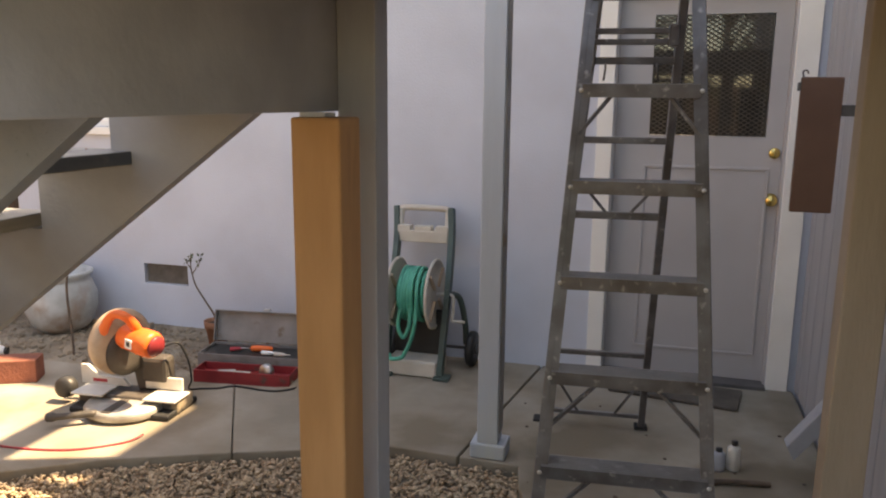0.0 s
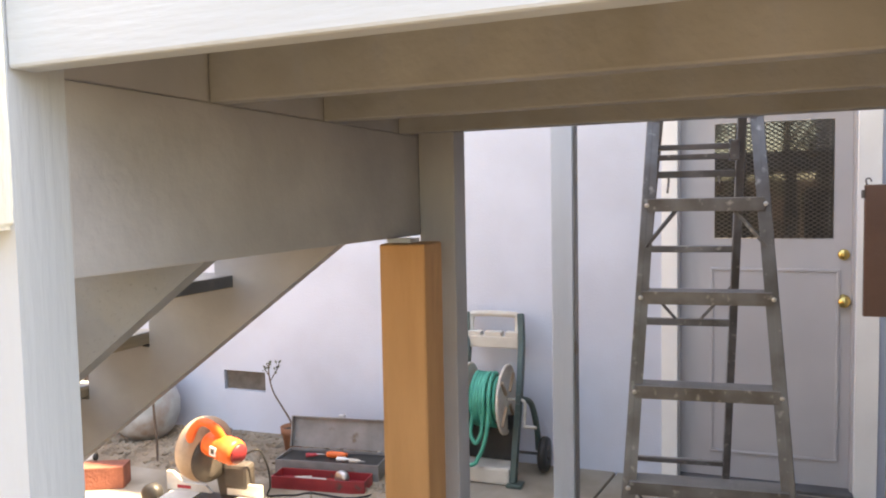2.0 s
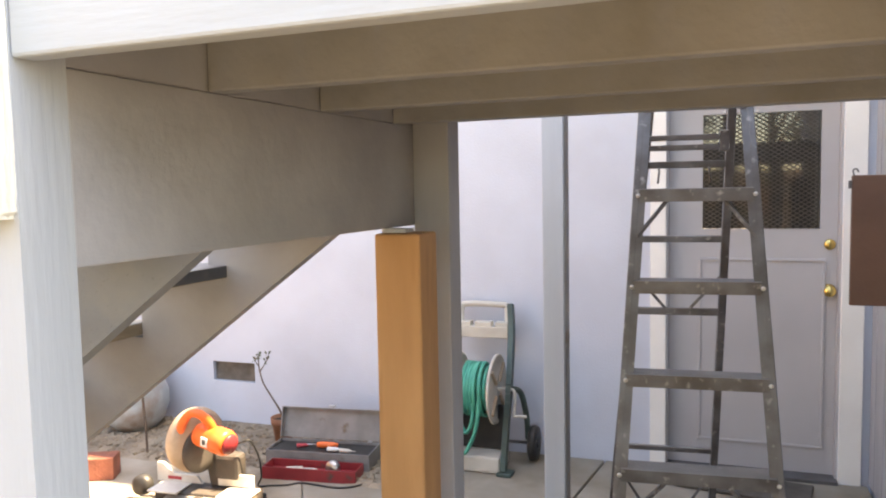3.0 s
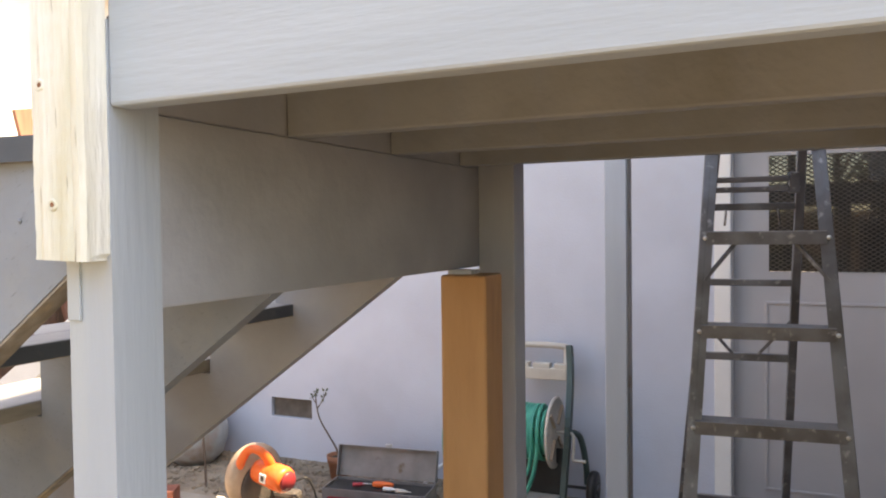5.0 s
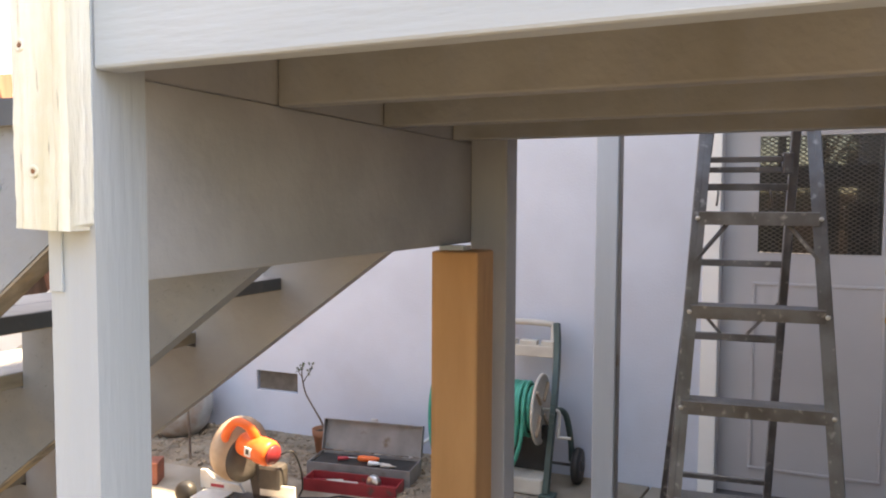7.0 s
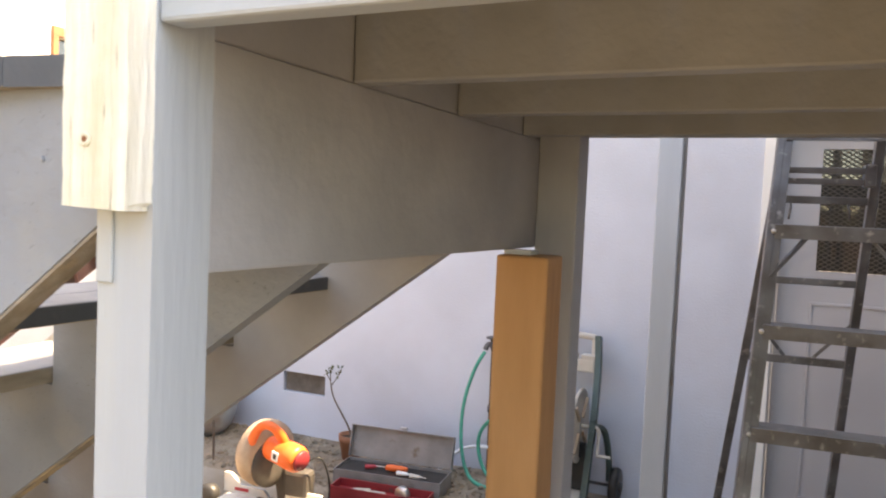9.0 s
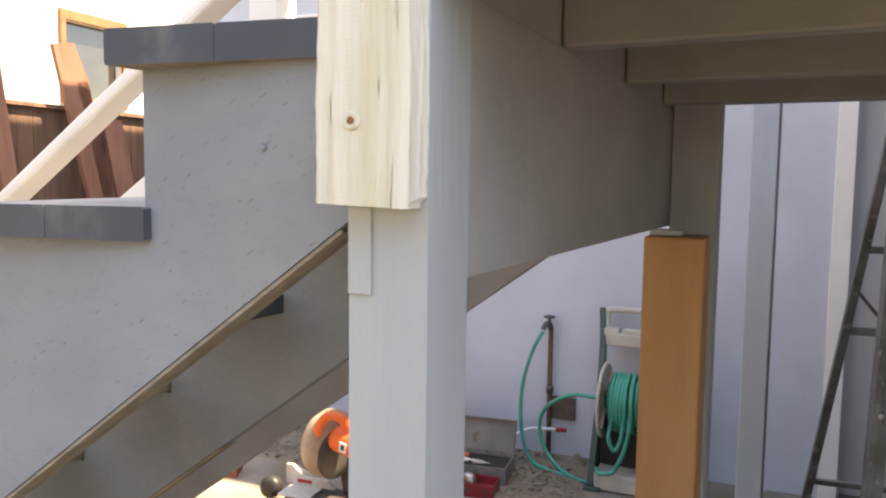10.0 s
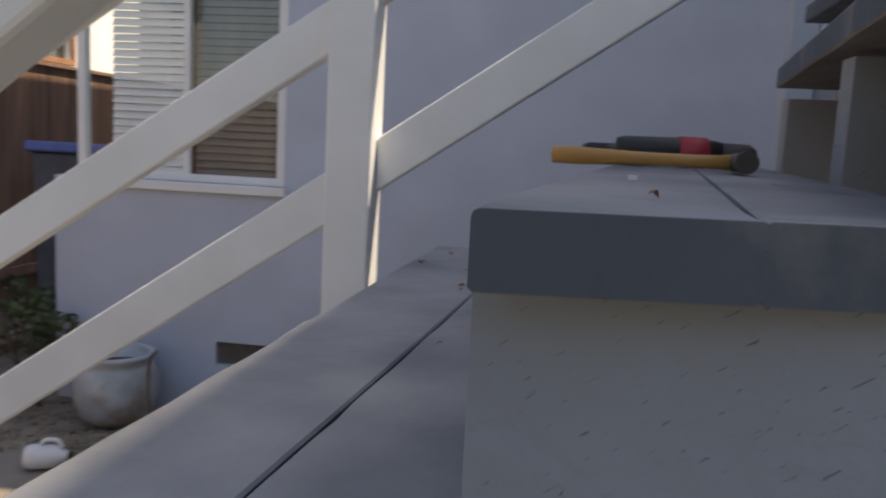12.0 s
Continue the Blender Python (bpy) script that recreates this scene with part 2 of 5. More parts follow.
WHITEPAPER = material("white_plastic", (0.80, 0.80, 0.79), (0.7, 0.7, 0.69), 0.5, scale=12, bump=0.1)
BRICKRED = material("red_brick", (0.32, 0.115, 0.075), (0.22, 0.08, 0.055), 0.9, scale=12, bump=0.6, bump_scale=70)
MAT = material("worn_door_mat", (0.12, 0.105, 0.09), (0.08, 0.07, 0.06), 0.95, scale=10, bump=0.8, bump_scale=150)
CABLE = material("black_cable", (0.02, 0.02, 0.02), (0.012, 0.012, 0.012), 0.5, scale=10, bump=0.05)
GUARDMETAL = material("dusty_brown_guard_mesh", (0.125, 0.110, 0.095), (0.085, 0.075, 0.064), 0.6, metal=0.3, scale=14, bump=0.1)
# joists are darker than the other grey boards, with darker patches
UNDERWOOD = material("darker_grey_joist", (0.292, 0.300, 0.318), (0.232, 0.236, 0.248), 0.75, scale=5, bump=0.5, bump_scale=40, dist=0.005, wear=(0.19, 0.185, 0.18), wear_scale=3.0, wear_at=(0.56, 0.74))
# near black: the shade of unlit rooms put into the colour
DARKROOM = material("interior_shade", (0.05, 0.05, 0.05), (0.035, 0.035, 0.035), 0.9, scale=3, bump=0.05)
LAWN = material("garden_ground", (0.175, 0.145, 0.098), (0.118, 0.098, 0.064), 0.95, scale=1.5, detail=9, bump=1.0, bump_scale=25, dist=0.03)


def glass_material(name, tint=(0.98, 0.99, 0.985), alpha=0.85):
    m = bpy.data.materials.new(name)
    m.use_nodes = True
    nt = m.node_tree
    n, link = nt.nodes, nt.links.new
    out = n["Material Output"]
    clear = n.new("ShaderNodeBsdfTransparent")
    clear.inputs[0].default_value = (*tint, 1)
    gloss = n.new("ShaderNodeBsdfGlossy")
    gloss.inputs["Roughness"].default_value = 0.02
    mix = n.new("ShaderNodeMixShader")
    mix.inputs[0].default_value = 0.04
    link(clear.outputs[0], mix.inputs[1])
    link(gloss.outputs[0], mix.inputs[2])
    link(mix.outputs[0], out.inputs[0])
    return m


GLASS = glass_material("window_glass")
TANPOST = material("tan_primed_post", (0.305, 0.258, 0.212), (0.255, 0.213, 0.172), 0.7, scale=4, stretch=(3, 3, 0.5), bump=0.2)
RUSTGREY = material("rusty_grey_metal", (0.27, 0.24, 0.21), (0.18, 0.155, 0.13), 0.7, metal=0.2, scale=14, bump=0.3)
BLACKGLASS = material("dark_door_glass", (0.055, 0.049, 0.040), (0.04, 0.036, 0.03), 0.04, scale=3, bump=0.0, spec=1.0)


# ---------------------------------------------------------------- mesh helpers
def box(bm, lo, hi, bevel=0.0):
    vs = [bm.verts.new((x, y, z)) for z in (lo[2], hi[2]) for y in (lo[1], hi[1]) for x in (lo[0], hi[0])]
    fs = [bm.faces.new([vs[i] for i in f]) for f in ((0, 2, 3, 1), (4, 5, 7, 6), (0, 1, 5, 4), (2, 6, 7, 3), (0, 4, 6, 2), (1, 3, 7, 5))]
    if bevel:
        bmesh.ops.bevel(bm, geom=list({e for f in fs for e in f.edges}), offset=bevel, segments=2, affect="EDGES", profile=0.5)
    return bm


def prism(bm, outline, a, b, axis="y", bevel=0.0):
    """A flat outline pushed from a to b along an axis. Outline points are (x, z) for y, (x, y) for z, (y, z) for x."""
    put = {"y": lambda p, d: (p[0], d, p[1]), "z": lambda p, d: (p[0], p[1], d), "x": lambda p, d: (d, p[0], p[1])}[axis]
    lo, hi = [bm.verts.new(put(p, a)) for p in outline], [bm.verts.new(put(p, b)) for p in outline]
    fs = [bm.faces.new(lo), bm.faces.new(hi[::-1])]
    n = len(outline)
    if n > 4:
        fs = bmesh.ops.triangulate(bm, faces=fs, quad_method="BEAUTY", ngon_method="EAR_CLIP")["faces"]
    fs += [bm.faces.new((lo[i], hi[i], hi[(i + 1) % n], lo[(i + 1) % n])) for i in range(n)]
    bmesh.ops.recalc_face_normals(bm, faces=fs)
    if bevel:
        bmesh.ops.bevel(bm, geom=list({e for f in fs for e in f.edges}), offset=bevel, segments=2, affect="EDGES", profile=0.5)
    return bm


def beam(bm, p0, p1, w, h, up=(0, 0, 1), bevel=0.0):
    """A bar of w across and h along up, from p0 to p1."""
    p0, p1 = Vector(p0), Vector(p1)
    d = (p1 - p0).normalized()
    side = d.cross(Vector(up)).normalized()
    top = side.cross(d).normalized()
    vs = [bm.verts.new(p + side * (w / 2 * i) + top * (h / 2 * j)) for p in (p0, p1) for j in (-1, 1) for i in (-1, 1)]
    fs = [bm.faces.new([vs[i] for i in f]) for f in ((0, 1, 3, 2), (4, 6, 7, 5), (0, 4, 5, 1), (2, 3, 7, 6), (0, 2, 6, 4), (1, 5, 7, 3))]
    bmesh.ops.recalc_face_normals(bm, faces=fs)
    if bevel:
        bmesh.ops.bevel(bm, geom=list({e for f in fs for e in f.edges}), offset=bevel, segments=2, affect="EDGES", profile=0.5)
    return bm


def tube(bm, pts, r, n=8, caps=True):
    """A round tube along points; r is a number or one radius a point."""
    pts = [Vector(p) for p in pts]
    rs = r if isinstance(r, (list, tuple)) else [r] * len(pts)
    rings, ref = [], None
    for i, p in enumerate(pts):
        d = (pts[min(i + 1, len(pts) - 1)] - pts[max(i - 1, 0)]).normalized()
        if ref is None:
            ref = d.orthogonal().normalized()
        ref = (ref - d * ref.dot(d)).normalized()
        s = d.cross(ref)
        rings.append([bm.verts.new(p + (ref * math.cos(a) + s * math.sin(a)) * rs[i]) for a in (2 * math.pi * k / n for k in range(n))])
    for a, b in zip(rings, rings[1:]):
        for k in range(n):
            bm.faces.new((a[k], a[(k + 1) % n], b[(k + 1) % n], b[k])).smooth = True
    if caps:
        bm.faces.new(rings[0][::-1])
        bm.faces.new(rings[-1])
    return bm


def lathe(bm, profile, n=32, at=(0, 0, 0)):
    """A turned form about z: profile of (radius, height)."""
    rings = [[bm.verts.new((at[0] + r * math.cos(2 * math.pi * k / n), at[1] + r * math.sin(2 * math.pi * k / n), at[2] + z)) for k in range(n)] for r, z in profile]
    for a, b in zip(rings, rings[1:]):
        for k in range(n):
            bm.faces.new((a[k], a[(k + 1) % n], b[(k + 1) % n], b[k])).smooth = True
    if profile[0][0] > 1e-4:
        bm.faces.new(rings[0][::-1])
    if profile[-1][0] > 1e-4:
        bm.faces.new(rings[-1])
    return bm


def turn(bm, m):
    bmesh.ops.transform(bm, matrix=m, verts=bm.verts)
    return bm


def spline(pts, steps=6):
    """A smooth line through points."""
    pts = [Vector(p) for p in pts]
    out = []
    for i in range(len(pts) - 1):
        a, b, c, d = pts[max(i - 1, 0)], pts[i], pts[i + 1], pts[min(i + 2, len(pts) - 1)]
        for k in range(steps):
            t = k / steps
            out.append(0.5 * ((2 * b) + (c - a) * t + (2 * a - 5 * b + 4 * c - d) * t * t + (3 * b - a - 3 * c + d) * t ** 3))
    return out + [pts[-1]]


def B():
    return bmesh.new()


def place_of(ob):
    m = ob.matrix_basis.copy()
    while ob.parent:
        ob = ob.parent
        m = ob.matrix_basis @ m
    return m


def thing(name, label, category, at=(0, 0, 0), rz=0.0, group="", kind=""):
    ob = new(name)
    ob.empty_display_size = 0.05
    ob.matrix_basis = pose(*at, 0, 0, rz)
    return tagged(ob, label, category, group, kind)


def part(name, bm, mat, parent=None, label="", local=False):
    """Links a bmesh as one mesh object under a thing or a part; world places unless local."""
    if parent is not None and not local:
        turn(bm, place_of(parent).inverted())
    me = bpy.data.meshes.new(name)
    bm.to_mesh(me)
    bm.free()
    me.materials.append(mat)
    ob = new(name, me)
    if parent is not None:
        ob.parent = parent
    if label:
        ob["label"] = label
    return ob


def setting(name, bm, mat, label, category):
    return tagged(part(name, bm, mat), label, category, kind="structure")


def rough_up(bm, amount, scale=4.0, cut=0):
    """Shifts vertices by smooth noise, for worn and uneven forms."""
    for v in bm.verts:
        v.co += noise.noise_vector(v.co * scale) * amount
    return bm

# ---------------------------------------------------------------- plan
WALL_Y = 4.41            # face of the house wall
FLOOR_Z = 0.045          # top of the patio slab
RISE, RUN = 0.182, 0.25
STAIR_Y0, STAIR_Y1 = 0.81, 1.97     # outer faces of the two stringers
LAND_Z = 1.945           # top of the landing
NOSE = -0.69            # nosing of the landing; the steps go down towards -x


def wall_sheet(bm, axis_lo, axis_hi, z_lo, z_hi, y0, y1, holes):
    """A wall between y0 (face) and y1, with openings through it."""
    xs = sorted({axis_lo, axis_hi, *[h[0] for h in holes], *[h[1] for h in holes]})
    zs = sorted({z_lo, z_hi, *[h[2] for h in holes], *[h[3] for h in holes]})
    inside = lambda x, z: axis_lo < x < axis_hi and z_lo < z < z_hi and not any(h[0] < x < h[1] and h[2] < z < h[3] for h in holes)
    grid = [[inside((xs[i] + xs[i + 1]) / 2, (zs[j] + zs[j + 1]) / 2) for j in range(len(zs) - 1)] for i in range(len(xs) - 1)]
    quad = lambda *p: bm.faces.new([bm.verts.new(q) for q in p])
    for i in range(len(xs) - 1):
        for j in range(len(zs) - 1):
            if not grid[i][j]:
                continue
            a, b, c, d = xs[i], xs[i + 1], zs[j], zs[j + 1]
            quad((a, y0, c), (b, y0, c), (b, y0, d), (a, y0, d))
            quad((b, y1, c), (a, y1, c), (a, y1, d), (b, y1, d))
            if i == 0 or not grid[i - 1][j]:
                quad((a, y1, c), (a, y0, c), (a, y0, d), (a, y1, d))
            if i == len(xs) - 2 or not grid[i + 1][j]:
                quad((b, y0, c), (b, y1, c), (b, y1, d), (b, y0, d))
            if j == 0 or not grid[i][j - 1]:
                quad((a, y1, c), (b, y1, c), (b, y0, c), (a, y0, c))
            if j == len(zs) - 2 or not grid[i][j + 1]:
                quad((a, y0, d), (b, y0, d), (b, y1, d), (a, y1, d))
    bmesh.ops.remove_doubles(bm, verts=bm.verts, dist=1e-5)
    return bm


# ---------------------------------------------------------------- ground
bm = B()
N = 90
def ground_height(x, y):
    near = max(0.0, 1 - max(abs(x + 1.5) / 6, abs(y - 2.5) / 6))
    h = 0.02 * noise.noise(Vector((x * 1.3, y * 1.3, 0))) + 0.012 * noise.noise(Vector((x * 6, y * 6, 3)))
    bed = 0.055 if y > 3.62 and x < -1.2 else 0.0
    yard = -0.03 if y < 3.2 else 0.0
    return h * near + bed + yard


def steps_of(lo, hi, n):
    return [lo + (hi - lo) * i / n for i in range(n + 1)]


gx = [-400, -60, -25, -12] + steps_of(-7, 3, N) + [6, 15, 40, 400]
gy = [-400, -60, -20, -8] + steps_of(-3, 7, N) + [12, 25, 60, 400]
rows = [[bm.verts.new((x, y, ground_height(x, y))) for x in gx] for y in gy]
for a, b in zip(rows, rows[1:]):
    for k in range(len(gx) - 1):
        bm.faces.new((a[k], a[k + 1], b[k + 1], b[k])).smooth = True
ground = setting("ground", bm, DIRT, "dry brown dirt ground of a back yard", "ground")
ground.data.materials.append(LAWN)
for p in ground.data.polygons:
    c = p.center
    p.material_index = 0 if c.y > 1.4 and -5.2 < c.x < 1.2 else 1


# ---------------------------------------------------------------- house
WIN = (-3.83, -2.61, 1.355, 2.62)
VENT = (-2.99, -2.66, 0.335, 0.470)
DOOR = (0.0, 0.86, 0.05, 2.09)
WALL_END = -3.97
wall = setting("wall_north", wall_sheet(B(), WALL_END, 1.30, -0.1, 5.75, WALL_Y, WALL_Y + 0.22, [WIN, VENT, DOOR, (WALL_END - 0.02, WIN[0], WIN[2], WIN[3])]), STUCCO, "lavender painted stucco house wall with dirty base", "wall")
bm = wall_sheet(B(), WALL_Y + 0.22, 11.0, -0.1, 5.2, 0.0, 0.2, [(WALL_Y + 0.21, 5.30, WIN[2], WIN[3])])
turn(bm, Matrix.Translation((WALL_END + 0.2, 0, 0)) @ Matrix(((0, -1, 0, 0), (1, 0, 0, 0), (0, 0, 1, 0), (0, 0, 0, 1))))
setting("wall_west", bm, STUCCO, "lavender stucco side wall of the house", "wall")
setting("wall_back", box(B(), (WALL_END + 0.2, 10.8, -0.1), (6.0, 11.0, 5.2)), STUCCO, "lavender stucco back wall of the house", "wall")
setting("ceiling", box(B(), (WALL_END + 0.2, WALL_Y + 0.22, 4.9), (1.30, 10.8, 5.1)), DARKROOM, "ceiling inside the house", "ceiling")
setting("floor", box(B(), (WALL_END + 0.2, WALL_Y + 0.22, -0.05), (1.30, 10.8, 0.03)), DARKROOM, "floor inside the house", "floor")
setting("wall_partition", box(B(), (-0.5, WALL_Y + 0.9, 0.03), (1.3, WALL_Y + 1.0, 4.9)), DARKROOM, "unseen inside wall behind the door, coloured dark as an unlit room", "wall")

# the wing at right angles to it, with grooved boards
EAST_X = 1.02
# unseen roofline and near end are shaped to shade steps and patio
bm = prism(B(), [(0.8, -0.1), (WALL_Y, -0.1), (WALL_Y, 5.40), (3.45, 5.45), (2.9, 5.915), (0.8, 5.915)], EAST_X, 6.0, "x")
east = setting("wall_east", bm, STUCCO, "lavender grey wall of the house wing", "wall")
y = 1.27
while y < WALL_Y - 0.03:
    w = min(0.20, WALL_Y - 0.005 - y)
    part("plank", box(B(), (EAST_X - 0.016, y, 0.06), (EAST_X - 0.0005, y + w - 0.012, 5.88 if y < 2.6 else 5.20), 0.003), TRIMGREY, east)
    y += 0.20

# ---------------------------------------------------------------- stairs
def tread_z(k):
    return LAND_Z - RISE * k


def tread_x(k):
    return NOSE - RUN * k


STEPS = 10


LIP = 0.014      # how far a tread stands out over the stringer's notch
SKEW = 0.026     # the treads are not quite square: this much per metre of width
FRONT_SKEW, SEAM_SKEW = {1: 0.16, 2: 0.14, 3: 0.05}, {1: 0.16, 2: 0.13, 3: 0.09}
TILT = {1: 0.021, 2: 0.017}          # rise of a tread per metre of its width


def stringer_mesh(depth, top_x, shift, notch, y0, y1):
    """A notched stair board between y0 and y1, built column by column down the flight."""
    bm = B()
    at = lambda j: tread_x(j) + LIP + (notch if j == 1 else shift)
    slope = RISE / RUN
    x_at, z_at = tread_x(0) + LIP + shift, tread_z(1) - 0.037 - depth
    low = lambda x: max(0.0, z_at + (x - x_at) * slope)
    foot = x_at - z_at / slope
    columns = [(top_x, at(0), tread_z(0) - 0.16)] + [(at(k - 1), at(k), tread_z(k) - 0.037) for k in range(1, STEPS + 1)]
    cut = []
    for a, b, z in columns:
        cut += [(a, foot, z), (foot, b, z)] if b < foot < a else [(a, b, z)]
    quad = lambda *p: bm.faces.new([bm.verts.new(q) for q in p])
    for n, (a, b, z) in enumerate(cut):
        quad((b, y0, low(b)), (a, y0, low(a)), (a, y0, z), (b, y0, z))
        quad((a, y1, low(a)), (b, y1, low(b)), (b, y1, z), (a, y1, z))
        quad((b, y0, z), (a, y0, z), (a, y1, z), (b, y1, z))
        quad((b, y1, low(b)), (a, y1, low(a)), (a, y0, low(a)), (b, y0, low(b)))
        step = cut[n + 1][2] if n + 1 < len(cut) else low(b)
        if z > step:
            quad((b, y1, step), (b, y0, step), (b, y0, z), (b, y1, z))
    quad((top_x, y0, low(top_x)), (top_x, y1, low(top_x)), (top_x, y1, cut[0][2]), (top_x, y0, cut[0][2]))
    return bm


def worn_board(lo, hi, seed):
    """A board along y with rounded, slightly uneven edges."""
    bm = B()
    count = 26
    rings = []
    for i in range(count + 1):
        y = lo[1] + (hi[1] - lo[1]) * (i / count) ** 1.35
        n3 = lambda s, f, a: a * noise.noise(Vector((seed * 3.7 + s, y * f, s * 1.9)))
        x0, x1, z0, z1 = lo[0] + n3(1, 9, 0.0016), hi[0] + n3(2, 9, 0.0006), lo[2] + n3(3, 9, 0.001), hi[2] + n3(4, 5, 0.0008)
        r = 0.0040 + n3(5, 25, 0.0030)
        s = 0.0022
        if i in (0, count):
            y += n3(6, 40, 0.001)
        rings.append([bm.verts.new(p) for p in ((x0 + s, y, z0), (x0, y, z0 + s), (x0, y, z1 - r), (x0 + r * 0.3, y, z1 - r * 0.3), (x0 + r, y, z1),
                                                (x1 - s, y, z1), (x1, y, z1 - s), (x1, y, z0 + s), (x1 - s, y, z0))])
    for a, b in zip(rings, rings[1:]):
        for k in range(9):
            bm.faces.new((a[k], b[k], b[(k + 1) % 9], a[(k + 1) % 9]))
    bm.faces.new(rings[0])
    bm.faces.new(rings[-1][::-1])
    bmesh.ops.recalc_face_normals(bm, faces=bm.faces)
    return bm


stairs = thing("staircase", "open wooden staircase with slate painted treads and rough grey stringers", "stairs", (tread_x(STEPS), STAIR_Y0, 0))
part("stringer", stringer_mesh(0.157, -0.655, -0.004, -0.004, STAIR_Y0, STAIR_Y0 + 0.040), PANEL, stairs, "rough grey painted stringer with a cut profile")
part("stringer", stringer_mesh(0.182, -0.62, 0.015, 0.093, 1.345, 1.385), PANEL, stairs, "rough grey painted stringer with a cut profile")
part("stringer", stringer_mesh(0.167, -0.594, 0.03, 0.186, STAIR_Y1 - 0.040, STAIR_Y1), GREYWOOD, stairs)
x_at, z_at = tread_x(0) + LIP - 0.004, tread_z(1) - 0.037 - 0.157
low = [(x_at + d, STAIR_Y0 + 0.020, z_at + d * RISE / RUN - 0.004) for d in (-1.9, -0.004)]
part("edge_strip", beam(B(), low[0], low[1], 0.038, 0.004), EDGEWOOD, stairs, "bare cut lower edge of the stringer")
x_at, z_at = tread_x(0) + LIP + 0.015, tread_z(1) - 0.037 - 0.182
low = [(x_at + d, 1.365, z_at + d * RISE / RUN - 0.004) for d in (-1.9, -0.62)]
part("edge_strip", beam(B(), low[0], low[1], 0.038, 0.004), EDGEWOOD, stairs, "bare cut lower edge of the stringer")
for k in range(1, STEPS + 1):
    x, z = tread_x(k), tread_z(k)
    tr = new("tread")
    tr.parent = stairs
    for a, b in ((0.0, 0.1252), (0.127, 0.255)):
        y0, y1 = 0.765 + 0.004 * (k % 2), STAIR_Y1 + 0.012
        bm = worn_board((x + a, y0, z - 0.037), (x + b, y1, z), k + a)
        front, seam = FRONT_SKEW.get(k, SKEW), SEAM_SKEW.get(k, SKEW)
        for v in bm.verts:
            if v.co.y < y0 + 0.02:                   # the end is cut askew, flush with the stringer at the back
                v.co.y += 0.134 * max(0.0, v.co.x - x)
            v.co.x += (front if a == 0.0 and v.co.x < x + 0.06 else seam) * (max(v.co.y, y0 + 0.034) - y0 - 0.034)
            v.co.x = min(v.co.x + 0.012 * (k == 2), -0.646)
            v.co.z += TILT.get(k, 0.008) * (v.co.y - y0) - 0.002
            if a == 0.0 and v.co.x > x + 0.06 and v.co.y < y0 + 0.05:
                v.co.x += 0.0016                     # the ends are caulked together
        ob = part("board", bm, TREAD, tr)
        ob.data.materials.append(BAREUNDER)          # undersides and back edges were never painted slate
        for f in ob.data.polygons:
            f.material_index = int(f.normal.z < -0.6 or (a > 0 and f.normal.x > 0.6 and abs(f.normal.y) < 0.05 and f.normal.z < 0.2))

part("screw", turn(rough_up(lathe(B(), [(0.0, 0), (0.0042, 0.0005), (0.0036, 0.002), (0, 0.0026)], 10), 0.001, 120), Matrix.Translation((-0.773, STAIR_Y0 - 0.0002, 1.642)) @ Matrix.Rotation(radians(90), 4, "X")), PANEL, stairs, "painted screw head")
# ---------------------------------------------------------------- landing
LAND_X1 = 0.985
landing = thing("deck_landing", "raised wooden landing with pale grey fascia and grey joists", "deck", (-0.6, 0.8, 0))
part("fascia", box(B(), (-0.586, 0.800, 1.790), (LAND_X1, 0.838, 1.932), 0.005), FASCIA, landing, "pale blue-grey painted fascia board")
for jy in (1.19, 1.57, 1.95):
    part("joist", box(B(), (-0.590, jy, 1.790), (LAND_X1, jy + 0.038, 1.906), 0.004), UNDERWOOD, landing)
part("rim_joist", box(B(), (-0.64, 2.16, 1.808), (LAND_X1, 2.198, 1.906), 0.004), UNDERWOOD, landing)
part("rim_joist", box(B(), (-0.630, 0.888, 1.790), (-0.592, 2.158, 1.906), 0.004), GREYWOOD, landing)
part("header", box(B(), (-0.626, 0.888, 1.515), (-0.588, 2.160, 1.7896), 0.002), GREYWOOD, landing, "deep grey header board carrying the stairs")
x = NOSE
while x < LAND_X1 + 0.01:
    x1 = min(x + 0.138, LAND_X1 + 0.02)
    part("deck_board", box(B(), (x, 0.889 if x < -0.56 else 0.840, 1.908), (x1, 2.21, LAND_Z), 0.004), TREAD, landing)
    x += 0.144
npost = new("post")
npost.parent = landing
part("shaft", prism(B(), [(-0.669, 0.0), (-0.587, 0.0), (-0.587, 1.905), (-0.669, 1.905)], 0.799, 0.8865, "y"), POSTPAINT, npost)
part("patch_block", box(B(), (-0.6685, 0.7952, 1.505), (-0.6445, 0.7989, 1.5865), 0.0012), POSTPAINT, npost, "patched block let into the post")
part("post", box(B(), (0.637, 2.070, 0.0), (0.727, 2.159, 1.905), 0.004), TANPOST, landing)
part("post", box(B(), (-0.587, 2.071, 0.0), (-0.480, 2.158, 1.8075), 0.004), TRIMGREY, landing)

landing.matrix_basis = pose(-0.6, 0.8, 0, 0, 0, -1.6)     # the landing stands slightly askew to the house

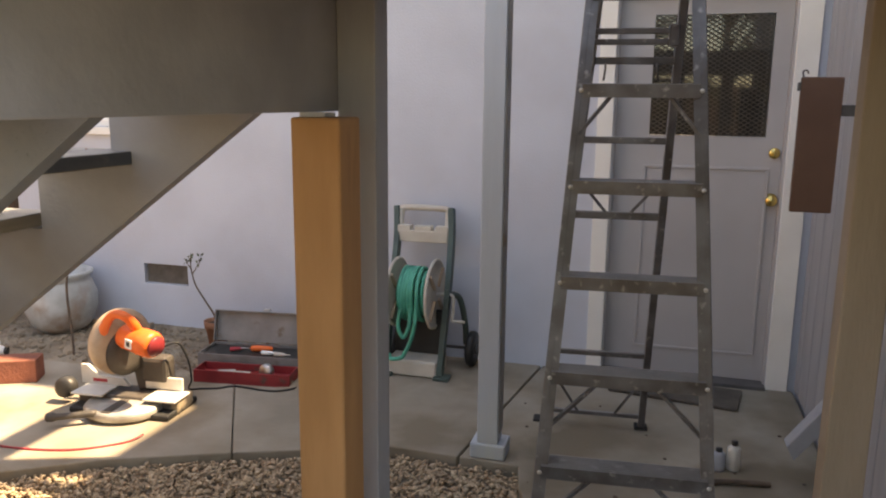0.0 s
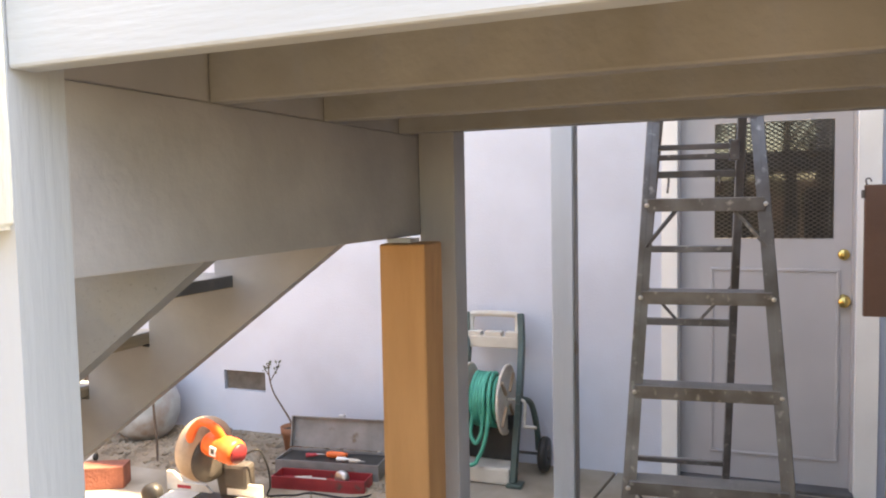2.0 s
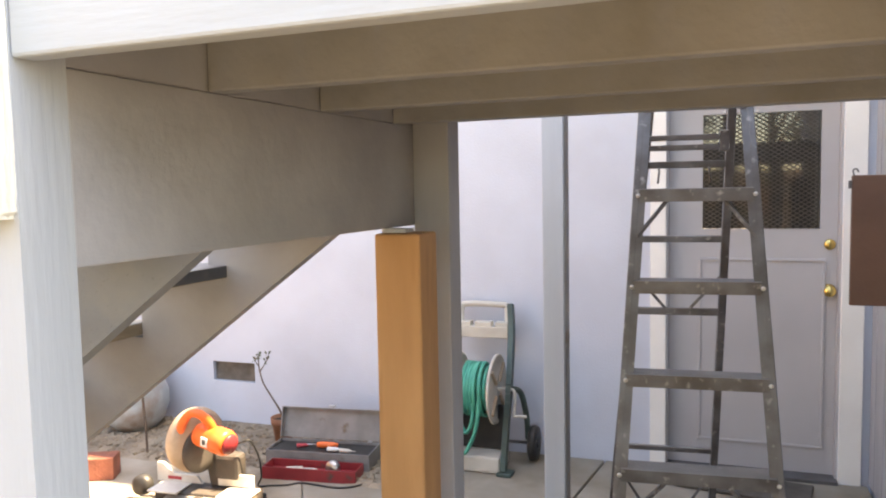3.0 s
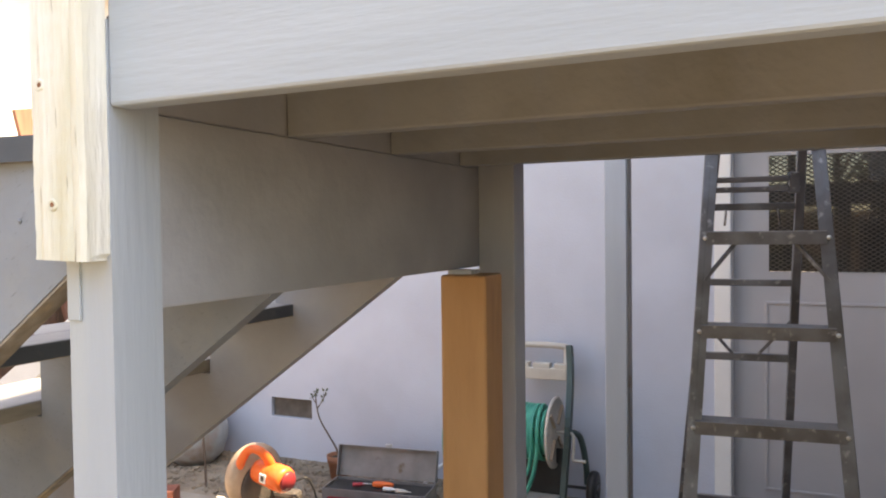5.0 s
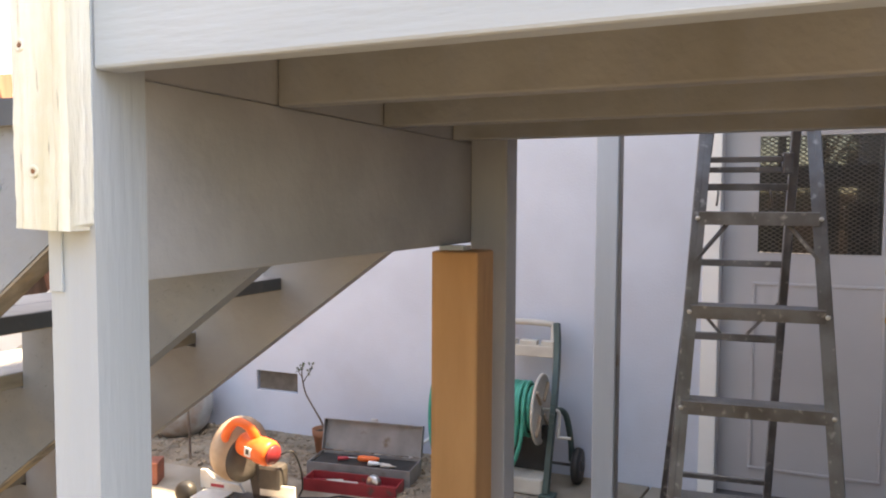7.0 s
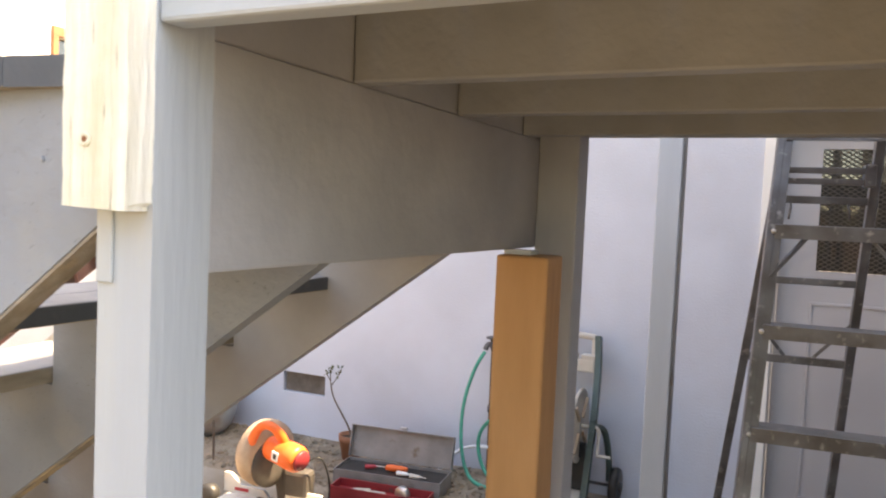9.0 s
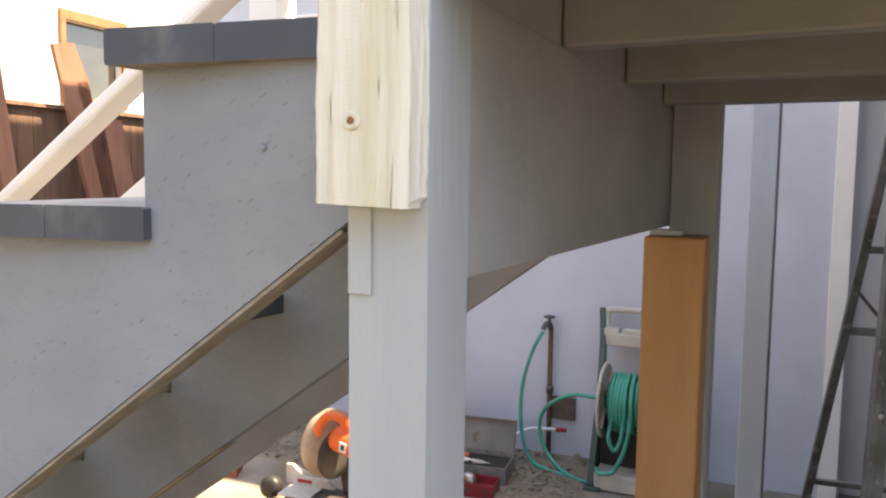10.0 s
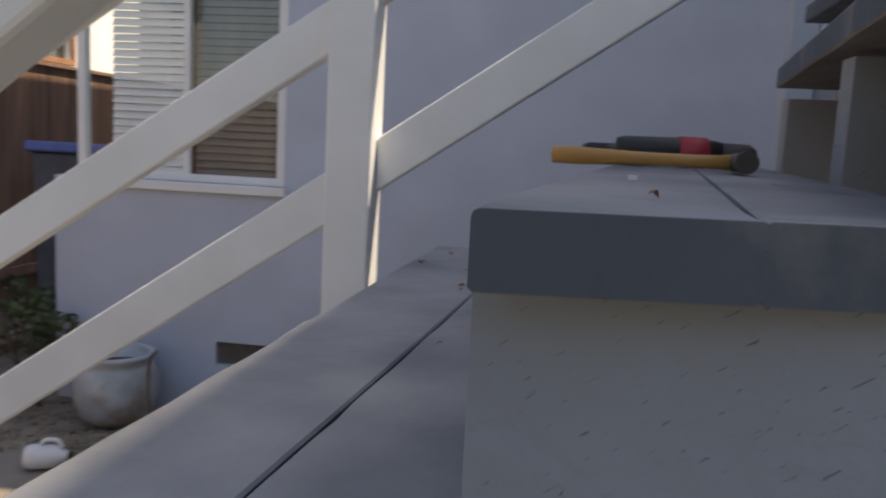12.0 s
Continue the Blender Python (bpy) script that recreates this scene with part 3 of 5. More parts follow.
# the weathered end of the rail post, lapped over the fascia corner
bm = B()
zs = [1.590 + 0.004 * i for i in range(88)] + [1.96, 2.1, 2.3, 2.6, 2.88]
ring = []
for i, z in enumerate(zs):
    jag = lambda s: 0.0022 * noise.noise(Vector((s * 3.1, z * 14, s))) + 0.0010 * noise.noise(Vector((s * 7.7, z * 60, s)))
    x0, x1, y0, y1 = -0.678 + jag(1), -0.588 + jag(2), 0.754, 0.7985 if z < 1.945 else 0.838
    chip = max(0.0, noise.noise(Vector((4.2, z * 22, 1.0))) - 0.18) * 0.016 + (0.006 if z < 1.597 else 0.0)
    sag = 0.003 * max(0.0, 1 - (z - 1.59) / 0.02)
    c = 0.005 + 0.5 * abs(jag(9))
    line = [(x0 + c, y0 + jag(3)), (x0 + 0.014, y0 + 0.0022 + jag(4)), (x0 + 0.022, y0 + jag(5)), (x0 + 0.050, y0 + jag(6)), (x1 - 0.026, y0 + 0.0008 + jag(7)),
            (x1 - 0.019, y0 + 0.0038), (x1 - 0.013, y0 + 0.001 + jag(8)), (x1 - c, y0 + 0.001), (x1, y0 + 0.002 + c), (x1 - chip * 0.4, y0 + 0.030), (x1 - chip, y1), (x0, y1), (x0, y0 + c)]
    ring.append([bm.verts.new((px, py, z - sag * (px - x0) / 0.09)) for px, py in line])
count = len(ring[0])
for a, b in zip(ring, ring[1:]):
    for k in range(count):
        bm.faces.new((a[k], a[(k + 1) % count], b[(k + 1) % count], b[k]))
bm.faces.new(ring[0][::-1])
bm.faces.new(ring[-1])
railpost = thing("rail_post", "weathered white wooden rail post bolted to the landing corner", "post", (-0.63, 0.80, 1.63))
part("shaft", bm, OLDWHITE, railpost)
for z in (1.660, 1.816, 2.08):
    way = Matrix.Translation((-0.640 - 0.018 * (z > 1.75), 0.7552, z)) @ Matrix.Rotation(radians(90), 4, "X")
    bm = lathe(B(), [(0.0, 0.0), (0.0088, 0.0002), (0.0080, 0.0016), (0.0066, 0.0028), (0.0046, 0.0022), (0.0034, 0.0008), (0.0, 0.0006)], 18)
    head = part("bolt_head", turn(rough_up(bm, 0.0020, 150), way), OLDWHITE, railpost, "filled and painted bolt head")
    bm = lathe(B(), [(0.0, 0.0006), (0.0040, 0.0008), (0.0030, 0.0022), (0.0, 0.0026)], 10)
    part("rusty_core", turn(rough_up(bm, 0.0016, 190), Matrix.Translation((-0.0008, 0, 0.0012)) @ way), TERRACOTTA, head, "rusty brown bolt end")

# ---------------------------------------------------------------- jack post under the header
jack = thing("jack_post", "new orange-brown timber post propping the landing header", "post", (-0.508, 1.90, 0))
bm = box(B(), (-0.571, 1.840, 0.0), (-0.446, 1.965, 1.504), 0.006)
part("shaft", bm, ORANGEWOOD, jack)
part("shim", box(B(), (-0.566, 1.88, 1.5045), (-0.50, 1.94, 1.5145)), WHITE, jack, "thin pale shim")

# ---------------------------------------------------------------- railings
def rail_board(p0, p1, parent, name="rail", w=0.036, h=0.083, mat=WHITE):
    """A sloping rail with plumb cut ends; h is its width square to the slope."""
    tall = h * math.hypot(p1[0] - p0[0], p1[2] - p0[2]) / abs(p1[0] - p0[0]) / 2
    y = (p0[1] + p1[1]) / 2
    outline = [(p0[0], p0[2] - tall), (p1[0], p1[2] - tall), (p1[0], p1[2] + tall), (p0[0], p0[2] + tall)]
    part(name, prism(B(), outline, y - w / 2, y + w / 2, "y", 0.004), mat, parent)


far_rail = thing("stair_railing", "white painted wooden railing along the house side of the stairs", "railing", (-1.53, 1.84, 0.9), group="stair railings")
FY = 1.838
part("post", box(B(), (-1.569, 1.80, 1.218), (-1.483, 1.886, 2.26), 0.004), WHITE, far_rail)
part("post", box(B(), (-0.62, 1.842, 1.946), (-0.535, 1.928, 3.0), 0.004), WHITE, far_rail)
part("newel", box(B(), (-2.598, 1.80, 0.49), (-2.512, 1.886, 1.525), 0.004), WHITE, far_rail)
rail_board((-2.512, FY, 1.208), (-1.569, FY, 1.817), far_rail)
rail_board((-2.512, FY, 0.872), (-1.569, FY, 1.504), far_rail)
rail_board((-1.482, FY, 1.568), (-0.62, FY + 0.04, 1.568 + 0.862 * 0.68), far_rail)
rail_board((-1.482, FY, 1.912), (-0.62, FY + 0.04, 1.912 + 0.862 * 0.72), far_rail)
part("handrail", beam(B(), (-2.86, FY, 1.322), (-0.60, FY + 0.03, 1.322 + 2.26 * 0.665), 0.092, 0.036, bevel=0.010), WHITE, far_rail)
part("return_brace", beam(B(), (-2.868, FY, 1.312), (-2.599, FY, 1.190), 0.088, 0.034, bevel=0.010), WHITE, far_rail)

near_rail = thing("stair_railing", "white painted wooden railing along the open side of the stairs", "railing", (-1.58, 0.77, 0.9), group="stair railings")
part("post", box(B(), (-1.648, 0.732, 1.10), (-1.561, 0.8095, 2.40), 0.004), WHITE, near_rail)
part("newel", box(B(), (-2.60, 0.732, 0.05), (-2.51, 0.8095, 1.56), 0.004), WHITE, near_rail)
NSL = 0.755
rail_board((-1.560, 0.752, 1.562), (-0.680, 0.752, 1.580 + 0.854 * NSL), near_rail, h=0.098)
rail_board((-1.560, 0.752, 1.887), (-0.680, 0.752, 1.905 + 0.854 * NSL), near_rail, h=0.098)
rail_board((-2.51, 0.752, 1.490 - 0.888 * NSL), (-1.649, 0.752, 1.480), near_rail, h=0.098)
rail_board((-2.51, 0.752, 1.800 - 0.888 * NSL), (-1.649, 0.752, 1.790), near_rail, h=0.098)
part("handrail", beam(B(), (-2.70, 0.77, 2.42 - 1.12 * NSL), (-0.690, 0.77, 2.42 + 0.89 * NSL), 0.092, 0.036, bevel=0.006), WHITE, near_rail)
for bx, bz in ((-1.530, 1.612), (-1.512, 1.552)):
    part("bolt", turn(lathe(B(), [(0.0, 0), (0.006, 0.001), (0.005, 0.004), (0, 0.005)], 10), Matrix.Translation((bx, 0.7335, bz)) @ Matrix.Rotation(radians(90), 4, "X")), WHITE, near_rail)
part("bolt", turn(lathe(B(), [(0.0, 0), (0.006, 0.001), (0.005, 0.004), (0, 0.005)], 10), Matrix.Translation((-1.5605, 0.785, 1.250)) @ Matrix.Rotation(radians(90), 4, "Y")), RUSTGREY, near_rail, "rusty bolt head")

# ---------------------------------------------------------------- post that carries the balcony
slim = thing("balcony_post", "slim blue-grey painted post on a small footing block", "post", (-0.378, 3.21, 0.02))
part("shaft", box(B(), (-0.422, 3.172, 0.113), (-0.333, 3.261, 3.70), 0.004), POSTPAINT, slim)
part("edge_strip", box(B(), (-0.3325, 3.182, 0.16), (-0.326, 3.251, 3.70), 0.002), TOOLSTEEL, slim, "dark strip along the post edge")
part("footing", box(B(), (-0.452, 3.162, FLOOR_Z), (-0.300, 3.290, 0.112), 0.008), POSTPAINT, slim, "painted footing block")
# unseen beams added on the post, kept thin so sun reaches the patio
bm = box(B(), (-0.425, 3.165, 3.701), (-0.330, WALL_Y - 0.001, 3.85), 0.004)
box(bm, (-0.329, 3.18, 3.72), (EAST_X - 0.02, 3.25, 3.84), 0.004)
setting("unseen_beams", bm, GREYWOOD, "unseen grey beams added on top of the slim post", "beam")

# ---------------------------------------------------------------- openings of the house
door = thing("door_1", "grey painted back door with a caged glass pane and brass locks", "door", (0.43, WALL_Y + 0.07, 0.05), kind="structure")
DY = WALL_Y + 0.055
leaf = wall_sheet(B(), 0.012, 0.848, 0.065, 2.078, DY, DY + 0.042, [(0.185, 0.765, 1.372, 1.985)])
part("leaf", leaf, DOORPAINT, door)
for a, b, c, d in ((0.165, 0.795, 0.20, 1.215),):
    bm = B()
    for lo, hi in (((a, c), (b, c + 0.016)), ((a, d - 0.016), (b, d)), ((a, c + 0.016), (a + 0.016, d - 0.016)), ((b - 0.016, c + 0.016), (b, d - 0.016))):
        box(bm, (lo[0], DY - 0.008, lo[1]), (hi[0], DY - 0.0005, hi[1]), 0.003)
    part("panel_moulding", bm, DOORPAINT, door)
part("glass_pane", box(B(), (0.186, DY + 0.020, 1.373), (0.764, DY + 0.026, 1.984)), BLACKGLASS, door, "dark reflecting glass pane")
bm = B()
px, pz = 0.0375, 0.0115
nx, nz = int(0.58 / px), int(0.612 / pz)
for j in range(nz):
    z = 1.373 + j * pz
    for i in range(nx * 2):
        za, zb = (z, z + pz) if (i + j) % 2 == 0 else (z + pz, z)
        xa = 0.186 + i * px / 2
        beam(bm, (xa, DY - 0.004, za), (xa + px / 2, DY - 0.004, zb), 0.0026, 0.0040, up=(0, 0, 1))
part("expanded_metal_guard", bm, GUARDMETAL, door, "diamond mesh metal guard over the glass")
for z, r in ((1.290, 0.026), (1.050, 0.030)):
    lock = lathe(B(), [(0.0, 0.0), (r * 1.15, 0.0), (r * 1.15, 0.004), (r * 0.5, 0.008), (r * 0.42, 0.025), (r * 0.8, 0.032), (r, 0.045), (r * 0.85, 0.056), (0.0, 0.060)] if z < 1.2 else [(0.0, 0.0), (r * 1.1, 0.0), (r * 1.1, 0.006), (r * 0.9, 0.014), (r * 0.4, 0.017), (0.0, 0.017)], 24)
    part("door_knob" if z < 1.2 else "deadbolt", turn(lock, Matrix.Translation((0.812, DY, z)) @ Matrix.Rotation(radians(90), 4, "X")), BRASS, door, "polished brass")
frame_1 = thing("trim_door", "cream white door casing on the lavender wall", "door frame", (0.43, WALL_Y, 0.04), kind="structure")
for a, b in ((-0.085, -0.001), (0.861, 0.968)):
    part("casing", box(B(), (a, WALL_Y - 0.022, 0.04), (b, WALL_Y - 0.0005, 2.17), 0.003), CASING, frame_1)
part("head_casing", box(B(), (-0.10, WALL_Y - 0.024, 2.171), (0.985, WALL_Y - 0.0005, 2.27), 0.003), CASING, frame_1)
for a, b in ((-0.0005, 0.011), (0.849, 0.8605)):
    part("jamb", box(B(), (a, WALL_Y + 0.001, 0.05), (b, WALL_Y + 0.2, 2.089)), DOORPAINT, frame_1)
part("sill", box(B(), (0.0, WALL_Y - 0.05, 0.035), (0.86, WALL_Y + 0.2, 0.064), 0.004), DARKMETAL, frame_1, "dark worn door sill")

win = thing("window_1", "white sliding window with closed blinds in the lavender wall", "window", (-3.2, WALL_Y, 1.33), kind="structure")
x0, x1, z0, z1 = WIN
bm = B()
for lo, hi in (((x0 - 0.01, z0 - 0.05), (x1 + 0.012, z0 - 0.0005)), ((x0 - 0.045, z1 + 0.0005), (x1 + 0.045, z1 + 0.05))):
    box(bm, (lo[0], WALL_Y - 0.03, lo[1]), (hi[0], WALL_Y + 0.06, hi[1]), 0.004)
part("sill", bm, CASING, win)
for i, (a, b) in enumerate(((x0 + 0.002, x0 + 0.05), (x1 - 0.05, x1 - 0.002), (x0 + 0.62, x0 + 0.66))):
    part("frame", box(B(), (a, WALL_Y + 0.005 + 0.02 * (i == 2), z0 + 0.002), (b, WALL_Y + 0.06, z1 - 0.002), 0.004), CASING, win)
for z in (z0 + 0.002, z1 - 0.045):
    part("frame", box(B(), (x0 + 0.051, WALL_Y + 0.02, z), (x1 - 0.051, WALL_Y + 0.06, z + 0.043), 0.004), CASING, win)
for a, b in ((x0 + 0.051, x0 + 0.619), (x0 + 0.661, x1 - 0.051)):
    pane = part("pane", box(B(), (a, WALL_Y + 0.036, z0 + 0.046), (b, WALL_Y + 0.040, z1 - 0.046)), GLASS, win)
    pane.visible_shadow = False
# left blind is white, the right one a darker tan
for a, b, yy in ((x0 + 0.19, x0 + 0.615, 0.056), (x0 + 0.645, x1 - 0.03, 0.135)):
    blind = thing("window_blind", "closed slatted blind behind the window glass", "blind", ((a + b) / 2, WALL_Y + yy, z0 + 0.05), group="window blinds")
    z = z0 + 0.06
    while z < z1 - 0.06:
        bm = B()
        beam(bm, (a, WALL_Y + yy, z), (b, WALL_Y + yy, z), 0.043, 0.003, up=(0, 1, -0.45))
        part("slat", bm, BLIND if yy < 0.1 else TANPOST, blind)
        z += 0.042
# near-black sheet added for the unlit room behind the blinds
part("dark_backing", box(B(), (x0 + 0.08, WALL_Y + 0.9, z0 - 0.3), (x1 + 0.1, WALL_Y + 0.92, z1 + 0.2)), DARKROOM, wall)

vent = thing("foundation_vent", "dark rusty metal vent grille low in the wall", "vent", (-2.825, WALL_Y, 0.335))
vx0, vx1, vz0, vz1 = VENT
part("backing", box(B(), (vx0 + 0.001, WALL_Y + 0.040, vz0 + 0.001), (vx1 - 0.001, WALL_Y + 0.050, vz1 - 0.001)), RUSTGREY, vent)
for i in range(14):
    z = vz0 + 0.008 + i * 0.0095
    part("slat", box(B(), (vx0 + 0.004, WALL_Y + 0.026, z), (vx1 - 0.004, WALL_Y + 0.038, z + 0.005)), RUSTGREY, vent)

spout = thing("downspout", "grey painted metal downspout with a kicked elbow", "downspout", (0.975, 3.32, 0.3))
part("pipe", box(B(), (0.945, 3.28, 0.30), (1.003, 3.36, 5.3), 0.010), TRIMGREY, spout)
bm = prism(B(), [(0.9445, 0.42), (0.9445, 0.31), (0.835, 0.16), (0.805, 0.215)], 3.28, 3.36, "y", 0.004)
part("elbow", bm, TRIMGREY, spout)

panel = thing("hanging_panel", "dark brown painted panel hanging beside the door", "panel", (0.796, 3.25, 1.15))
part("board", box(B(), (0.726, 3.240, 1.152), (0.866, 3.262, 1.637), 0.004), BROWNPANEL, panel)
part("bracket", box(B(), (0.80, 3.2625, 1.50), (1.003, 3.275, 1.54), 0.002), DARKMETAL, panel)
part("hook", tube(B(), spline([(0.735, 3.25, 1.632), (0.730, 3.25, 1.655), (0.742, 3.25, 1.66), (0.748, 3.25, 1.648)], 4), 0.003, 6), DARKMETAL, panel)
part("catch", box(B(), (0.716, 3.236, 1.588), (0.7255, 3.258, 1.618), 0.002), DARKMETAL, panel)

mat = thing("door_mat", "dark worn mat on the concrete before the door", "mat", (0.40, 4.20, FLOOR_Z), rz=-9)
part("mat_body", rough_up(box(B(), (-0.32, -0.14, 0.0), (0.32, 0.14, 0.018), 0.006), 0.004, 5), MAT, mat, local=True)

# ---------------------------------------------------------------- stepladder
ladder = thing("stepladder", "old dull aluminium stepladder spattered with pale paint", "ladder", (0.209, 2.515, FLOOR_Z - 0.01), rz=5)
L = dict(parent=ladder, local=True)
hw = lambda z: 0.292 - 0.064 * z
vf = lambda z: 0.178 * z
vr = lambda z: 1.17 - 0.335 * z
hr = lambda z: 0.235 - 0.040 * z
SHIFT = lambda z: -0.10 + 0.045 * z
TOPZ = 2.20
for s in (-1, 1):
    bm = B()
    beam(bm, (s * hw(0), vf(0), 0), (s * hw(TOPZ), vf(TOPZ), TOPZ), 0.022, 0.066, up=(0, 1, 0.2), bevel=0.003)
    beam(bm, (s * (hw(0) - 0.012), vf(0) - 0.030, 0), (s * (hw(TOPZ) - 0.012), vf(TOPZ) - 0.030, TOPZ), 0.040, 0.005, up=(0, 1, 0.2))
    part("front_rail", bm, LADDERMETAL, **L)
    bm = B()
    beam(bm, (s * hr(0) + SHIFT(0) + 0.02 * (s < 0), vr(0), 0), (s * hr(TOPZ) + SHIFT(TOPZ) + 0.035 * (s < 0), vr(TOPZ), TOPZ), 0.030, 0.040, up=(0, 1, -0.3), bevel=0.004)
    part("rear_leg", bm, LADDERMETAL, **L)
    part("foot", box(B(), (s * hr(0) + SHIFT(0) - 0.030, vr(0) - 0.035, 0.0), (s * hr(0) + SHIFT(0) + 0.030, vr(0) + 0.035, 0.022), 0.006), BLACKRUBBER, ladder, "black rubber foot", local=True)
    part("foot", box(B(), (s * hw(0) - 0.025, vf(0) - 0.045, -0.004), (s * hw(0) + 0.025, vf(0) + 0.045, 0.03), 0.006), BLACKRUBBER, ladder, "black rubber foot", local=True)
for k in range(7):
    z = 0.345 + 0.305 * k
    if z > 2.19:
        break
    w, v = hw(z) - 0.010, vf(z)
    top = [(v - 0.045, z - 0.042), (v - 0.045, z)] + [(v - 0.038 + 0.006 * i, z + 0.002 * (i % 2)) for i in range(14)]
    top += [(v + 0.048, z), (v + 0.048, z - 0.034), (v + 0.043, z - 0.034), (v + 0.043, z - 0.006), (v - 0.040, z - 0.006), (v - 0.040, z - 0.042)]
    bm = prism(B(), top, -w, w, "x")
    step = part("step", bm, LADDERMETAL, **L)
    for s in (-1, 1):
        part("rivet", turn(lathe(B(), [(0.0, 0.0), (0.008, 0.001), (0.006, 0.004), (0.0, 0.005)], 8), Matrix.Translation((s * (hw(z) - 0.006), v - 0.047, z - 0.02)) @ Matrix.Rotation(radians(90), 4, "X")), ALUMINIUM, step, "pale rivet", local=True)
        if k in (0, 1, 4):
            part("knee_brace", beam(B(), (s * (hw(z - 0.2) - 0.015), vf(z - 0.2) - 0.02, z - 0.16 - 0.03 * (k < 2)), (s * 0.085, v - 0.02, z - 0.03), 0.016, 0.010), LADDERMETAL, **L)
for z, h in ((0.075, 0.018), (0.405, 0.022), (1.06, 0.030), (1.365, 0.026), (1.655, 0.026)):
    part("rear_bar", beam(B(), (-hr(z) + SHIFT(z) + 0.03, vr(z), z), (hr(z) + SHIFT(z), vr(z), z), 0.022, h, bevel=0.003), LADDERMETAL, **L)
for z in (1.716, 1.752):
    part("shelf_bar", beam(B(), (-0.155, vr(z) - 0.05, z), (0.10, vr(z) - 0.05, z), 0.030, 0.020, bevel=0.003), LADDERMETAL, **L)
part("shelf_bracket", box(B(), (0.101, vr(1.73) - 0.07, 1.70), (0.135, vr(1.73) - 0.02, 1.775), 0.004), LADDERMETAL, **L)
for s in (-1, 1):
    part("shelf_hook", tube(B(), [(s * 0.09 - 0.02, vr(1.655) + 0.005, 1.655), (s * 0.09 - 0.02, vr(1.655) - 0.025, 1.63), (s * 0.095 - 0.02, vr(1.655) - 0.025, 1.585)], 0.004, 6), LADDERMETAL, **L)
    for zb, up in ((0.085, 0.22), (1.075, 0.15)):
        leg = s * hr(zb + up) + SHIFT(zb + up) + 0.025 * (s < 0)
        part("corner_brace", beam(B(), (leg, vr(zb + up), zb + up), (leg - s * 0.125, vr(zb) - 0.012, zb), 0.004, 0.012), LADDERMETAL, **L)
part("top_cap", box(B(), (-hw(TOPZ) - 0.02, vf(TOPZ) - 0.06, TOPZ), (hw(TOPZ) + 0.02, vr(TOPZ) + 0.05, TOPZ + 0.05), 0.008), LADDERMETAL, **L)

# ---------------------------------------------------------------- hose reel cart and tap
reel = thing("hose_reel_cart", "green and beige hose reel cart wound with teal hose", "hose reel", (-0.97, 4.12, FLOOR_Z))
for sx in (-1.155, -0.835):
    bm = B()
    path = spline([(sx, 4.02, FLOOR_Z + 0.02), (sx + 0.005, 4.08, 0.30), (sx + 0.012, 4.13, 0.52), (sx - 0.006, 4.26, 0.78), (sx - 0.024, 4.315, 0.945)], 5)
    for a, b in zip(path, path[1:]):
        beam(bm, a, b, 0.030, 0.050, up=(0, 1, 0))
    part("side_frame", bm, GREENPLASTIC, reel)
    bm = tube(B(), spline([(sx + 0.012, 4.12, 0.50), (sx + 0.055, 4.21, 0.46), (sx + 0.075, 4.27, 0.30), (sx + 0.078, 4.29, 0.17)], 6), 0.017, 8)
    part("rear_strut", bm, GREENPLASTIC, reel)
    part("foot", box(B(), (sx - 0.03, 3.975, FLOOR_Z), (sx + 0.055, 4.06, FLOOR_Z + 0.020), 0.005), GREENPLASTIC, reel)
bm = B()
tube(bm, spline([(-1.150, 4.285, 0.82), (-1.155, 4.312, 0.915), (-1.125, 4.315, 0.940), (-0.905, 4.315, 0.940), (-0.875, 4.312, 0.915), (-0.872, 4.285, 0.82)], 6), 0.019, 8)
part("handle", bm, BEIGEPLASTIC, reel)
bm = box(B(), (-1.158, 4.245, 0.755), (-0.860, 4.305, 0.822), 0.006)
for a, b in ((-1.158, -1.081), (-1.058, -0.958), (-0.935, -0.860)):
    box(bm, (a, 4.247, 0.818), (b, 4.303, 0.848), 0.004)
part("hose_guide_tray", bm, BEIGEPLASTIC, reel, "beige notched tray")
# black panel filling the dark space between the side frames
part("dark_panel", box(B(), (-1.132, 4.135, 0.142), (-0.858, 4.160, 0.400), 0.006), BLACKPLASTIC, reel, "dark panel under the drum")
part("base_tray", box(B(), (-1.138, 4.00, FLOOR_Z + 0.004), (-0.852, 4.22, FLOOR_Z + 0.095), 0.012), BEIGEPLASTIC, reel)
for fx in (-1.125, -0.905):
    bm = lathe(B(), [(0.045, 0.0), (0.183, 0.0), (0.195, 0.006), (0.195, 0.016), (0.183, 0.020), (0.172, 0.012), (0.050, 0.012), (0.045, 0.020)], 36)
    turn(bm, Matrix.Translation((fx, 4.12, 0.495)) @ Matrix.Rotation(radians(90), 4, "Y"))
    fl = part("reel_flange", bm, BEIGEPLASTIC, reel)
    for k in range(4):
        a = radians(45 + 90 * k)
        part("spoke_rib", beam(B(), (fx + 0.018, 4.12 + 0.05 * math.cos(a), 0.495 + 0.05 * math.sin(a)), (fx + 0.018, 4.12 + 0.172 * math.cos(a), 0.495 + 0.172 * math.sin(a)), 0.018, 0.016), SAWGREY, fl)
part("axle_drum", turn(lathe(B(), [(0.05, 0.0), (0.05, 0.20)], 20), Matrix.Translation((-1.105, 4.12, 0.495)) @ Matrix.Rotation(radians(90), 4, "Y")), BLACKPLASTIC, reel)
rnd = random.Random(4)
